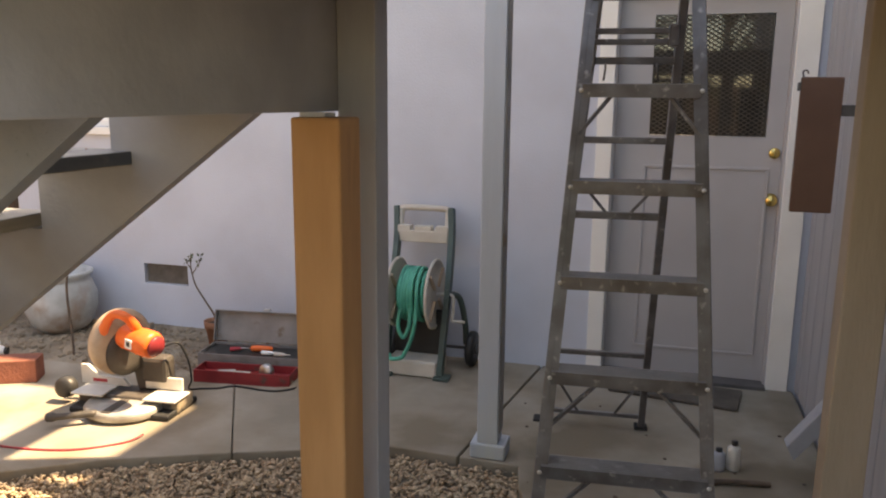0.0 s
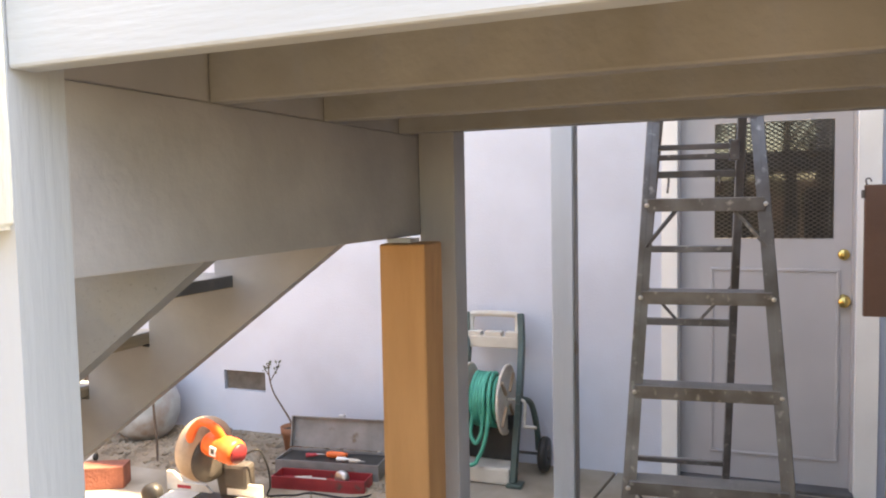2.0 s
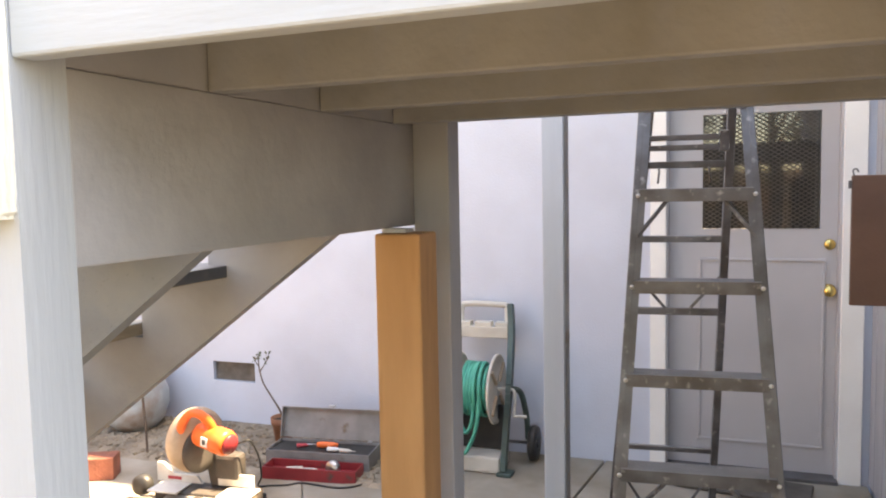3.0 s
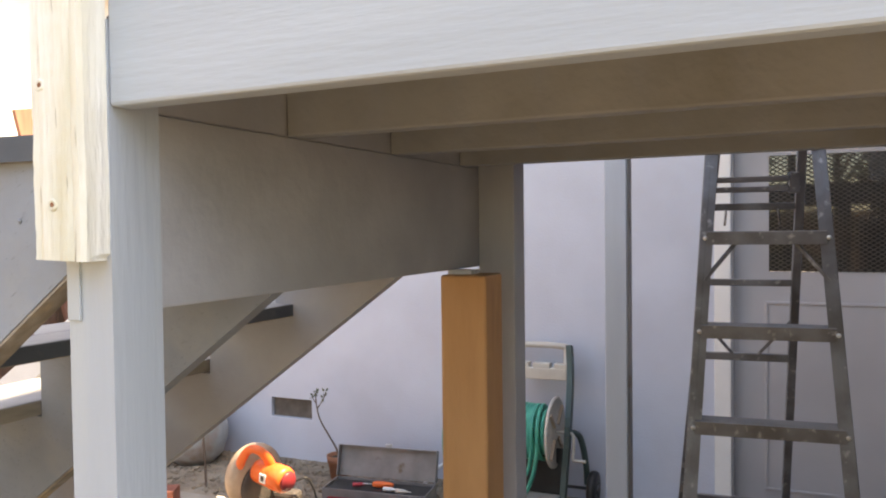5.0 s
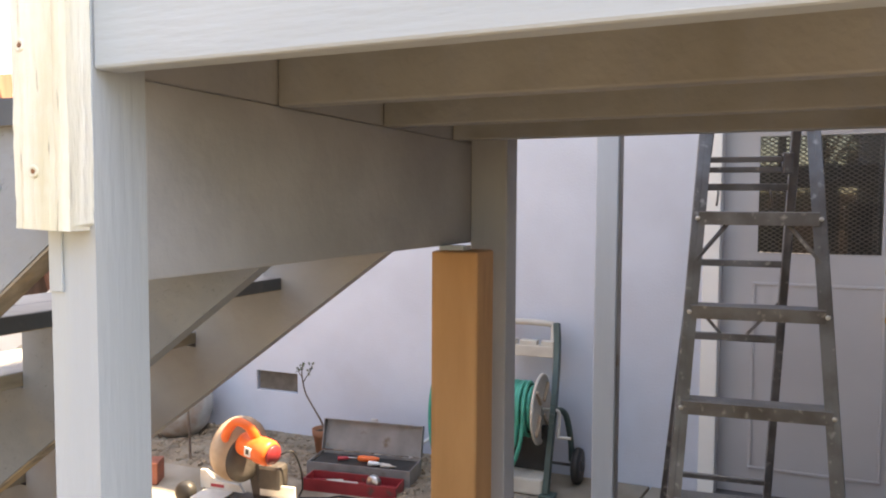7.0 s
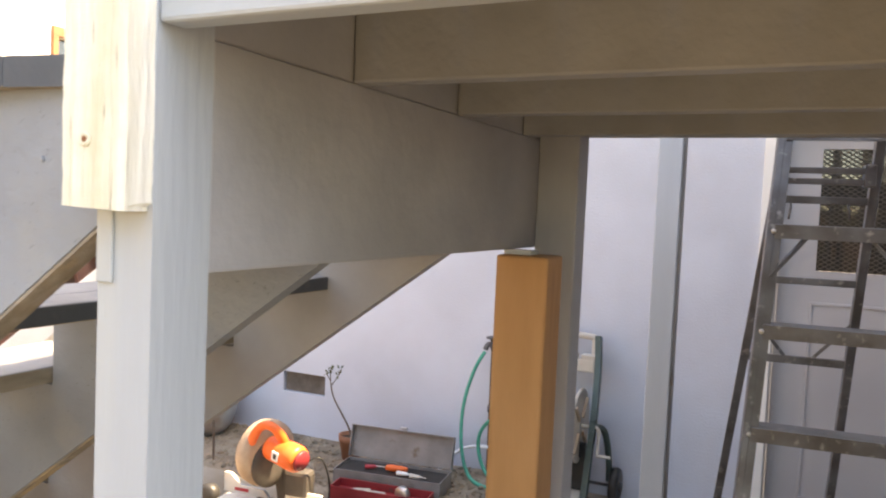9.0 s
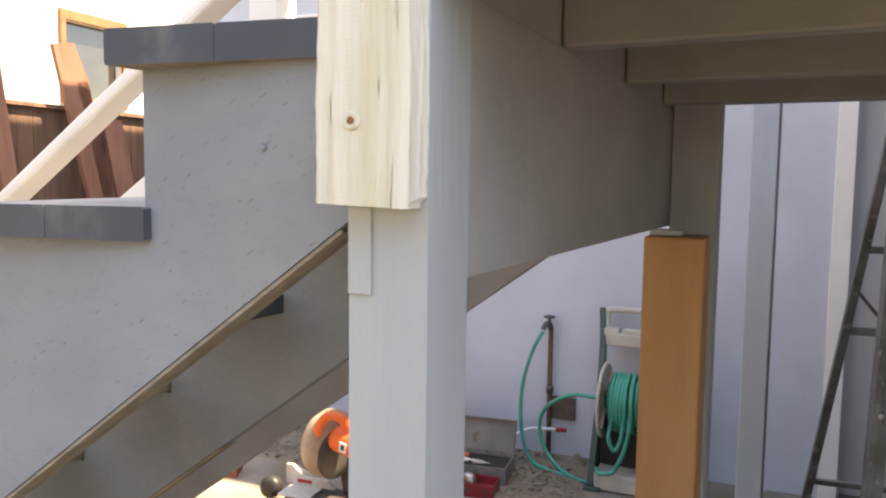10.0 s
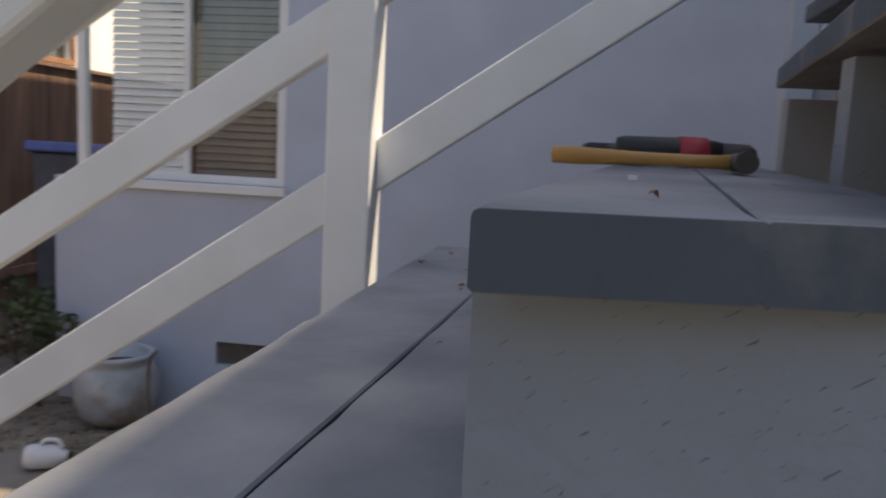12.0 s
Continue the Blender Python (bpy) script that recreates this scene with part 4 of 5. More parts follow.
for layer, rad in enumerate((0.095, 0.117, 0.138)):
    for i in range(8 - layer):
        cx = -1.088 + 0.0215 * i + 0.011 * layer + rnd.uniform(-0.003, 0.003)
        r = rad + rnd.uniform(-0.004, 0.005)
        sag = rnd.uniform(0.0, 0.03) * (layer == 2)
        pts = [(cx + 0.010 * math.sin(a * 0.5 + i), 4.12 + r * math.cos(a), 0.495 + r * math.sin(a) - (sag if math.sin(a) < 0 else 0)) for a in (2 * math.pi * k / 22 for k in range(23))]
        part("hose_turn", tube(B(), pts, 0.0115, 7, caps=False), HOSE, reel)
part("loose_hose", tube(B(), spline([(-0.96, 3.992, 0.50), (-0.962, 3.975, 0.38), (-0.985, 3.97, 0.27), (-1.02, 3.965, 0.19), (-1.04, 3.96, 0.165), (-1.10, 3.97, 0.150), (-1.13, 4.03, 0.152)], 8), 0.0115, 8), HOSE, reel, "loop of teal hose hanging down")
part("loose_hose", tube(B(), spline([(-1.05, 3.99, 0.44), (-1.06, 3.975, 0.34), (-1.03, 3.97, 0.28), (-1.00, 3.98, 0.34), (-0.995, 3.995, 0.46)], 8), 0.0115, 8), HOSE, reel, "loop of teal hose hanging down")
for wx in (-1.20, -0.745):
    bm = lathe(B(), [(0.02, 0.0), (0.085, 0.0), (0.100, 0.010), (0.102, 0.030), (0.095, 0.045), (0.03, 0.048), (0.02, 0.04)], 28)
    wh = part("wheel", turn(bm, Matrix.Translation((wx, 4.285, FLOOR_Z + 0.102)) @ Matrix.Rotation(radians(90), 4, "Y")), BLACKPLASTIC, reel, "black plastic wheel")
    part("hub", turn(lathe(B(), [(0.0, 0.0), (0.03, 0.0), (0.025, 0.012), (0.0, 0.014)], 14), Matrix.Translation((wx + 0.048, 4.285, FLOOR_Z + 0.102)) @ Matrix.Rotation(radians(90), 4, "Y")), DARKMETAL, wh)
part("wheel_axle", tube(B(), [(-1.16, 4.285, FLOOR_Z + 0.102), (-0.74, 4.285, FLOOR_Z + 0.102)], 0.009, 8), DARKMETAL, reel)
part("crank", tube(B(), spline([(-0.885, 4.12, 0.495), (-0.80, 4.12, 0.495), (-0.79, 4.12, 0.44), (-0.79, 4.10, 0.36), (-0.77, 4.10, 0.355), (-0.72, 4.10, 0.355)], 4), 0.009, 8), BEIGEPLASTIC, reel, "pale crank handle")

tap = thing("garden_tap", "brown iron standpipe with a tap on the wall", "tap", (-1.485, 4.37, 0.08))
part("pipe", tube(B(), [(-1.485, 4.375, 0.05), (-1.487, 4.375, 0.80)], 0.014, 10), TWIG, tap)
part("coupling", lathe(B(), [(0.0, 0), (0.021, 0.0), (0.022, 0.03), (0.018, 0.045), (0.0, 0.045)], 10, (-1.486, 4.375, 0.42)), DARKMETAL, tap)
part("valve_body", tube(B(), spline([(-1.487, 4.375, 0.79), (-1.490, 4.35, 0.825), (-1.500, 4.31, 0.825), (-1.508, 4.295, 0.80)], 4), 0.016, 10), DARKMETAL, tap)
bm = lathe(B(), [(0.0, 0), (0.010, 0.0), (0.008, 0.02), (0.032, 0.024), (0.034, 0.034), (0.010, 0.04), (0.0, 0.04)], 12, (-1.490, 4.35, 0.835))
part("tap_wheel", bm, DARKMETAL, tap)
part("backing_block", box(B(), (-1.50, 4.385, 0.27), (-1.34, 4.4095, 0.40), 0.003), TWIG, tap, "brown wooden backing block")
feed = thing("hose_feed", "teal hose from the tap down to the reel", "hose", (-1.55, 4.25, FLOOR_Z))
part("hose", tube(B(), spline([(-1.508, 4.292, 0.79), (-1.56, 4.27, 0.68), (-1.605, 4.25, 0.50), (-1.61, 4.23, 0.32), (-1.575, 4.20, 0.16), (-1.50, 4.15, 0.08), (-1.38, 4.11, 0.063), (-1.28, 4.10, 0.06)], 8), 0.011, 8), HOSE, feed)
part("hose", tube(B(), spline([(-1.145, 4.10, 0.50), (-1.28, 4.11, 0.50), (-1.42, 4.15, 0.42), (-1.485, 4.19, 0.30), (-1.45, 4.17, 0.17), (-1.36, 4.13, 0.09), (-1.26, 4.08, 0.062), (-1.15, 4.05, 0.06)], 8), 0.011, 8), HOSE, feed)
wand = thing("white_pipe", "thin white plastic pipe with a red end on the ground", "pipe", (-1.55, 4.28, FLOOR_Z))
part("tube", tube(B(), spline([(-1.70, 4.14, 0.10), (-1.66, 4.22, 0.17), (-1.58, 4.30, 0.215), (-1.43, 4.33, 0.225)], 6), 0.010, 8), WHITEPAPER, wand)
part("end_cap", tube(B(), [(-1.43, 4.33, 0.225), (-1.37, 4.335, 0.228)], 0.013, 8), REDPLASTIC, wand, "red plastic end")

# ---------------------------------------------------------------- mitre saw
SAWTABLE = material("scratched_saw_table", (0.46, 0.44, 0.40), (0.28, 0.26, 0.23), 0.45, metal=0.4, scale=9, bump=0.15)
saw = thing("mitre_saw", "orange and grey electric mitre saw dusty on the concrete", "saw", (-2.165, 3.17, FLOOR_Z), rz=4)
S = dict(parent=saw, local=True)
bm = lathe(B(), [(0.10, 0.012), (0.185, 0.012), (0.192, 0.02), (0.192, 0.045), (0.182, 0.058), (0.02, 0.060), (0.0, 0.060)], 40)
turn(bm, Matrix.Translation((0.0, -0.04, 0)) @ Matrix.Diagonal((1, 0.85, 1, 1)))
part("turntable", bm, SAWTABLE, label="pale scratched turntable", **S)
part("kerf_plate", box(B(), (-0.022, -0.19, 0.0605), (0.022, -0.03, 0.064), 0.001), SAWDARK, label="dark slot plate", **S)
bm = box(B(), (-0.27, -0.02, 0.0), (0.27, 0.13, 0.075), 0.012)
part("base", bm, SAWDARK, **S)
for s in (-1, 1):
    part("foot", box(B(), (s * 0.215 - 0.05, -0.10, 0.0), (s * 0.215 + 0.05, 0.17, 0.03), 0.008), BLACKRUBBER, **S)
    part("table_wing", box(B(), (s * 0.195 - 0.085, -0.06, 0.0755), (s * 0.195 + 0.085, 0.08, 0.086), 0.003), ALUMINIUM, **S)
part("fence", prism(B(), [(-0.31, 0.087), (-0.31, 0.182), (-0.275, 0.182), (-0.215, 0.130), (-0.08, 0.125), (-0.045, 0.087)], 0.07, 0.088, "y"), ALUMINIUM, label="pale sloped fence plate", **S)
part("fence", box(B(), (0.045, 0.07, 0.087), (0.245, 0.088, 0.150), 0.004), ALUMINIUM, label="pale fence plate", **S)
part("warning_label", box(B(), (-0.245, 0.067, 0.100), (-0.165, 0.0695, 0.116)), REDPLASTIC, label="small dark red warning strip", **S)
part("mitre_handle", tube(B(), spline([(-0.05, -0.18, 0.05), (-0.16, -0.24, 0.05), (-0.20, -0.265, 0.052), (-0.24, -0.285, 0.054)], 4), [0.016] * 9 + [0.022] * 3 + [0.016], 10), SAWDARK, label="dark mitre lock handle", **S)
part("clamp_knob", turn(lathe(B(), [(0.0, 0), (0.05, 0.0), (0.055, 0.012), (0.05, 0.05), (0.03, 0.06), (0.0, 0.06)], 18), Matrix.Translation((-0.36, 0.04, 0.075)) @ Matrix.Rotation(radians(80), 4, "X")), BLACKPLASTIC, label="black clamp knob", **S)
tilt = Matrix.Translation((-0.045, 0.03, 0.335)) @ Matrix.Rotation(radians(-18), 4, "Z") @ Matrix.Rotation(radians(90), 4, "Y")
bm = lathe(B(), [(0.0, -0.045), (0.125, -0.045), (0.158, -0.030), (0.163, 0.0), (0.158, 0.025), (0.125, 0.040), (0.0, 0.040)], 36)
part("blade_guard", turn(bm, tilt), SAWGREY, label="dusty tan round blade guard", **S)
bm = lathe(B(), [(0.0, 0.041), (0.118, 0.041), (0.112, 0.052), (0.06, 0.060), (0.0, 0.060)], 30)
part("lower_guard", turn(bm, tilt @ Matrix.Translation((0.045, 0.0, 0.0))), SAWDARK, **S)
bm = lathe(B(), [(0.0, 0.0), (0.055, 0.0), (0.060, 0.02), (0.060, 0.11), (0.064, 0.115), (0.064, 0.175), (0.056, 0.195), (0.0, 0.20)], 28)
motor_m = Matrix.Translation((0.02, -0.03, 0.388)) @ Matrix.Rotation(radians(-14), 4, "Z") @ Matrix.Rotation(radians(97), 4, "Y")
motor = part("motor_housing", turn(bm, motor_m), SAWORANGE, **S)
part("vent_cap", turn(lathe(B(), [(0.0, 0.2005), (0.05, 0.2005), (0.045, 0.212), (0.0, 0.214)], 24), motor_m), REDMETAL, motor, "dark red end cap", local=True)
part("maker_label", turn(box(B(), (-0.022, -0.0665, 0.075), (0.022, -0.0615, 0.115)), motor_m), WHITEPAPER, motor, "small white label with dark bars", local=True)
part("label_bar", turn(box(B(), (-0.012, -0.068, 0.085), (0.012, -0.0667, 0.105)), motor_m), BLACKPLASTIC, motor, local=True)
bm = B()
arm = spline([(-0.075, -0.05, 0.335), (-0.062, -0.075, 0.405), (-0.022, -0.085, 0.475), (0.022, -0.090, 0.508), (0.068, -0.085, 0.500), (0.098, -0.065, 0.455), (0.102, -0.035, 0.395)], 5)
tube(bm, arm, [0.027 - 0.006 * math.sin(math.pi * i / (len(arm) - 1)) for i in range(len(arm))], 12)
part("handle", bm, SAWORANGE, label="orange loop handle", **S)
part("pivot_arm", beam(B(), (0.03, 0.12, 0.08), (0.0, 0.10, 0.31), 0.07, 0.08, up=(0, 1, 0), bevel=0.01), SAWDARK, **S)
part("carriage", box(B(), (0.03, 0.06, 0.12), (0.17, 0.15, 0.25), 0.02), SAWDARK, **S)
lead = thing("power_lead", "black power lead curling from the saw over the concrete", "cable", (-1.7, 3.3, FLOOR_Z))
part("cable", tube(B(), spline([(-2.00, 3.24, 0.36), (-1.95, 3.28, 0.37), (-1.935, 3.33, 0.27), (-1.97, 3.40, 0.14), (-2.03, 3.46, 0.06), (-1.98, 3.50, 0.051), (-1.90, 3.53, 0.051), (-1.83, 3.58, 0.051), (-1.60, 3.58, 0.051), (-1.49, 3.70, 0.051), (-1.46, 3.84, 0.051)], 8), 0.005, 6), CABLE, lead)
lead2 = thing("extension_lead", "thin red extension lead lying on the concrete", "cable", (-2.3, 2.7, FLOOR_Z))
part("cable", tube(B(), spline([(-2.9, 2.78, 0.05), (-2.5, 2.66, 0.05), (-2.15, 2.70, 0.05), (-1.95, 2.83, 0.05), (-1.90, 2.92, 0.06)], 8), 0.005, 6), REDPLASTIC, lead2)

# ---------------------------------------------------------------- toolbox and what lies in it
tb = thing("toolbox", "open dark steel toolbox with its lid thrown back", "toolbox", (-1.875, 3.90, FLOOR_Z), rz=7)
T = dict(parent=tb, local=True)
bm = B()
for lo, hi in (((-0.31, -0.11, 0), (0.31, 0.11, 0.006)), ((-0.31, -0.11, 0.006), (0.31, -0.104, 0.100)), ((-0.31, 0.104, 0.006), (0.31, 0.11, 0.100)), ((-0.31, -0.104, 0.006), (-0.304, 0.104, 0.100)), ((0.304, -0.104, 0.006), (0.31, 0.104, 0.100))):
    box(bm, lo, hi, 0.001)
part("body", bm, TOOLSTEEL, **T)
bm = B()
for lo, hi in (((-0.31, 0, 0), (0.31, 0.006, 0.18)), ((-0.31, -0.035, 0), (-0.304, 0, 0.18)), ((0.304, -0.035, 0), (0.31, 0, 0.18)), ((-0.304, -0.035, 0.174), (0.304, 0, 0.18))):
    box(bm, lo, hi, 0.001)
part("lid", turn(bm, Matrix.Translation((0, 0.122, 0.102)) @ Matrix.Rotation(radians(-14), 4, "X")), TOOLSTEEL, label="dark lid standing open", **T)
part("latch", box(B(), (-0.02, 0.150, 0.279), (0.02, 0.172, 0.296), 0.003), STEEL, **T)
part("tray_insert", box(B(), (-0.30, -0.10, 0.070), (0.30, 0.10, 0.085), 0.002), BLACKPLASTIC, **T)
tray = thing("tool_tray", "red enamelled steel tray holding loose hand tools", "tray", (-1.83, 3.69, FLOOR_Z), rz=7)
bm = B()
for lo, hi in (((-0.27, -0.07, 0.020), (0.27, 0.07, 0.026)), ((-0.27, -0.07, 0.0), (0.27, -0.064, 0.068)), ((-0.27, 0.064, 0.0), (0.27, 0.07, 0.068)), ((-0.27, -0.064, 0.0), (-0.264, 0.064, 0.068)), ((0.264, -0.064, 0.0), (0.27, 0.064, 0.068))):
    box(bm, lo, hi, 0.001)
part("pan", bm, REDMETAL, tray, local=True)


def hand_tool(name, label, category, at, rz, pieces):
    t = thing(name, label, category, at, rz)
    for pname, bm, m in pieces:
        part(pname, bm, m, t, local=True)


hand_tool("screwdriver", "orange handled screwdriver lying on the toolbox", "screwdriver", (-1.92, 3.90, 0.150), 12, [
    ("grip", turn(lathe(B(), [(0.0, 0.0), (0.015, 0.004), (0.019, 0.03), (0.017, 0.09), (0.012, 0.125), (0.0, 0.13)], 12), Matrix.Rotation(radians(90), 4, "Y")), SAWORANGE),
    ("shank", tube(B(), [(-0.09, 0, 0), (0.001, 0, 0)], 0.004, 8), STEEL)])
hand_tool("pliers", "steel pliers in the red tray", "pliers", (-1.91, 3.68, 0.078), 8, [
    ("jaw", box(B(), (-0.10, -0.012, -0.008), (-0.03, 0.012, 0.008), 0.005), STEEL),
    ("grip", tube(B(), spline([(-0.03, 0.0, 0), (0.03, 0.022, 0), (0.10, 0.018, 0)], 5), 0.008, 8), BEIGEPLASTIC),
    ("grip", tube(B(), spline([(-0.03, 0.0, 0), (0.03, -0.022, 0), (0.10, -0.018, 0)], 5), 0.008, 8), BEIGEPLASTIC)])
hand_tool("tape_measure", "rounded chrome tape measure in the red tray", "tape measure", (-1.70, 3.68, 0.112), -10, [
    ("case", turn(lathe(B(), [(0.0, -0.02), (0.036, -0.02), (0.042, -0.012), (0.042, 0.012), (0.036, 0.02), (0.0, 0.02)], 22), Matrix.Rotation(radians(90), 4, "X")), STEEL)])
hand_tool("chisel", "small steel chisel lying in the red tray", "chisel", (-2.02, 3.67, 0.074), 20, [
    ("blade", box(B(), (-0.06, -0.010, 0.0), (0.03, 0.010, 0.006), 0.001), STEEL), ("grip", tube(B(), [(0.03, 0, 0.004), (0.12, 0, 0.006)], 0.012, 8), BEIGEPLASTIC)])
for dx, c in ((-0.10, REDPLASTIC), (0.10, WHITEPAPER), (0.18, BEIGEPLASTIC)):
    hand_tool("glue_tube", "small tapered tube of glue on the toolbox", "tube", (-1.93 + dx, 3.86, 0.146), 20 - 90 * dx, [
        ("body", turn(lathe(B(), [(0.0, 0.0), (0.016, 0.002), (0.014, 0.05), (0.004, 0.075), (0.003, 0.095), (0.0, 0.096)], 10), Matrix.Rotation(radians(90), 4, "Y") @ Matrix.Diagonal((0.8, 1, 1, 1))), c)])

# ---------------------------------------------------------------- pots
cp = thing("clay_pot", "small terracotta pot with a bare twiggy plant", "plant pot", (-2.32, 4.19, 0.048))
part("pot", lathe(B(), [(0.0, 0.0), (0.052, 0.0), (0.066, 0.105), (0.074, 0.108), (0.077, 0.150), (0.066, 0.150), (0.062, 0.128), (0.0, 0.128)], 28), TERRACOTTA, cp, local=True)
part("soil", lathe(B(), [(0.062, 0.129), (0.03, 0.134), (0.0, 0.132)], 16), SOIL, cp, local=True)
bm = B()
stem = spline([(0, 0, 0.13), (-0.02, 0, 0.19), (-0.075, 0, 0.27), (-0.135, 0.0, 0.36), (-0.16, 0, 0.45), (-0.165, 0, 0.52)], 5)
tube(bm, stem, [0.007 - 0.004 * i / len(stem) for i in range(len(stem))], 6)
for a, b in (((-0.155, 0, 0.43), (-0.11, 0.01, 0.50)), ((-0.16, 0, 0.46), (-0.20, 0.01, 0.50)), ((-0.11, 0.01, 0.50), (-0.10, 0.02, 0.54)), ((-0.165, 0, 0.50), (-0.145, -0.02, 0.55))):
    tube(bm, [a, b], [0.004, 0.0025], 5)
part("stem", bm, TWIG, cp, local=True)
rnd = random.Random(9)
bm = B()
for c in ((-0.10, 0.02, 0.545), (-0.145, -0.02, 0.555), (-0.165, 0, 0.525), (-0.20, 0.01, 0.505), (-0.112, 0.01, 0.505)):
    for _ in range(5):
        p = Vector(c) + Vector([rnd.uniform(-0.02, 0.02) for _ in range(3)])
        d = Vector([rnd.uniform(-1, 1) for _ in range(3)]).normalized() * 0.014
        e = d.orthogonal().normalized() * 0.007
        bm.faces.new([bm.verts.new(q) for q in (p - d, p + e, p + d, p - e)])
part("leaves", bm, LEAF, cp, local=True)

big = thing("glazed_pot", "large round glazed ceramic pot with mottled pale glaze", "plant pot", (-3.43, 4.14, 0.05))
big.scale = (0.98, 0.98, 1.05)
part("pot", lathe(B(), [(0.0, 0.0), (0.13, 0.0), (0.19, 0.06), (0.225, 0.15), (0.225, 0.23), (0.195, 0.31), (0.178, 0.335), (0.205, 0.355), (0.210, 0.372), (0.195, 0.380), (0.165, 0.365), (0.165, 0.30), (0.0, 0.30)], 40), CERAMIC, big, local=True)
part("soil", lathe(B(), [(0.164, 0.301), (0.08, 0.312), (0.0, 0.306)], 20), SOIL, big, local=True)
stake = thing("plant_stake", "thin bent dark twig standing in the dirt", "stick", (-3.0, 3.76, 0.05))
part("twig", tube(B(), spline([(-2.98, 3.72, 0.04), (-3.00, 3.74, 0.20), (-3.03, 3.76, 0.40), (-3.025, 3.77, 0.53), (-2.99, 3.77, 0.58)], 5), 0.007, 6), TWIG, stake)

brick = thing("timber_block", "reddish brown timber block lying on the concrete", "timber", (-3.08, 3.30, FLOOR_Z), rz=25)
part("block", box(B(), (-0.05, -0.065, 0.0), (0.20, 0.065, 0.125), 0.006), BRICKRED, brick, local=True)
jug = thing("white_jug", "white plastic jug with a handle lying on its side", "jug", (-3.40, 3.52, 0.05), rz=20)
part("body", turn(lathe(B(), [(0.0, 0.0), (0.05, 0.002), (0.058, 0.03), (0.055, 0.12), (0.03, 0.17), (0.02, 0.19), (0.0, 0.19)], 20), Matrix.Translation((-0.09, 0, 0.055)) @ Matrix.Rotation(radians(90), 4, "Y")), WHITEPAPER, jug, local=True)
part("grip", tube(B(), spline([(-0.02, 0, 0.11), (0.0, 0, 0.135), (0.05, 0, 0.13), (0.07, 0, 0.095)], 5), 0.010, 8), WHITEPAPER, jug, local=True)
part("cap", tube(B(), [(0.095, 0, 0.055), (0.115, 0, 0.055)], 0.021, 12), BLACKPLASTIC, jug, "dark cap", local=True)

for i, (x, y, h, c) in enumerate(((0.565, 3.36, 0.095, TRIMGREY), (0.625, 3.38, 0.125, ALUMINIUM))):
    can = thing("caulk_bottle", "small pale bottle with a dark cap on the concrete", "bottle", (x, y, FLOOR_Z), group="caulk bottles")
    part("body", lathe(B(), [(0.0, 0.0), (0.026, 0.0), (0.028, 0.01), (0.027, h * 0.75), (0.014, h * 0.85), (0.0, h * 0.86)], 16), c, can, local=True)
    part("cap", lathe(B(), [(0.013, h * 0.86), (0.013, h), (0.0, h)], 12), BLACKPLASTIC, can, local=True)
snips = thing("pruning_snips", "dark handled pruning snips lying on the concrete", "snips", (-1.34, 3.845, FLOOR_Z), rz=8)
for s in (-1, 1):
    part("handle", tube(B(), spline([(0.0, 0.0, 0.009), (0.06, s * 0.022, 0.009), (0.13, s * 0.020, 0.008)], 5), 0.007, 8), BLACKRUBBER, snips, local=True)
part("blade", prism(B(), [(-0.075, -0.004), (-0.02, -0.013), (0.01, -0.008), (0.01, 0.008), (-0.03, 0.010)], 0.004, 0.010, "z"), STEEL, snips, "worn steel blade", local=True)
litter = B()
rnd = random.Random(33)
for _ in range(420):
    x, y = rnd.uniform(-4.4, -1.5), rnd.uniform(3.68, 4.38)
    z = ground_height(x, y) + 0.006
    a, r = rnd.uniform(0, 6.28), rnd.uniform(0.006, 0.020)
    c, d, w = math.cos(a) * r, math.sin(a) * r, rnd.uniform(0.25, 0.5)
    litter.faces.new([litter.verts.new(q) for q in ((x - c, y - d, z), (x + d * w, y - c * w, z + 0.005), (x + c, y + d, z + 0.002), (x - d * w, y + c * w, z + 0.007))])
tagged(part("leaf_litter", litter, LITTER), "dry pale brown leaf litter over the dirt bed", "leaves", kind="stuff")
offcut = thing("dark_stick", "dark burnt looking stick on the concrete", "stick", (0.60, 3.22, FLOOR_Z), rz=14)
part("wood", rough_up(tube(B(), spline([(-0.16, 0, 0.012), (0.0, 0.01, 0.016), (0.16, 0.0, 0.013)], 6), 0.011, 7), 0.003, 30), TWIG, offcut, local=True)
bits = B()
rnd = random.Random(21)
for _ in range(26):
    x, y = rnd.uniform(-0.5, 0.9), rnd.uniform(2.75, 3.9)
    r = rnd.uniform(0.003, 0.009)
    box(bits, (x - r, y - r * 0.6, FLOOR_Z), (x + r, y + r * 0.6, FLOOR_Z + r * 0.7))
tagged(part("debris", bits, TWIG), "dark crumbs and twigs scattered on the concrete", "debris", kind="stuff")

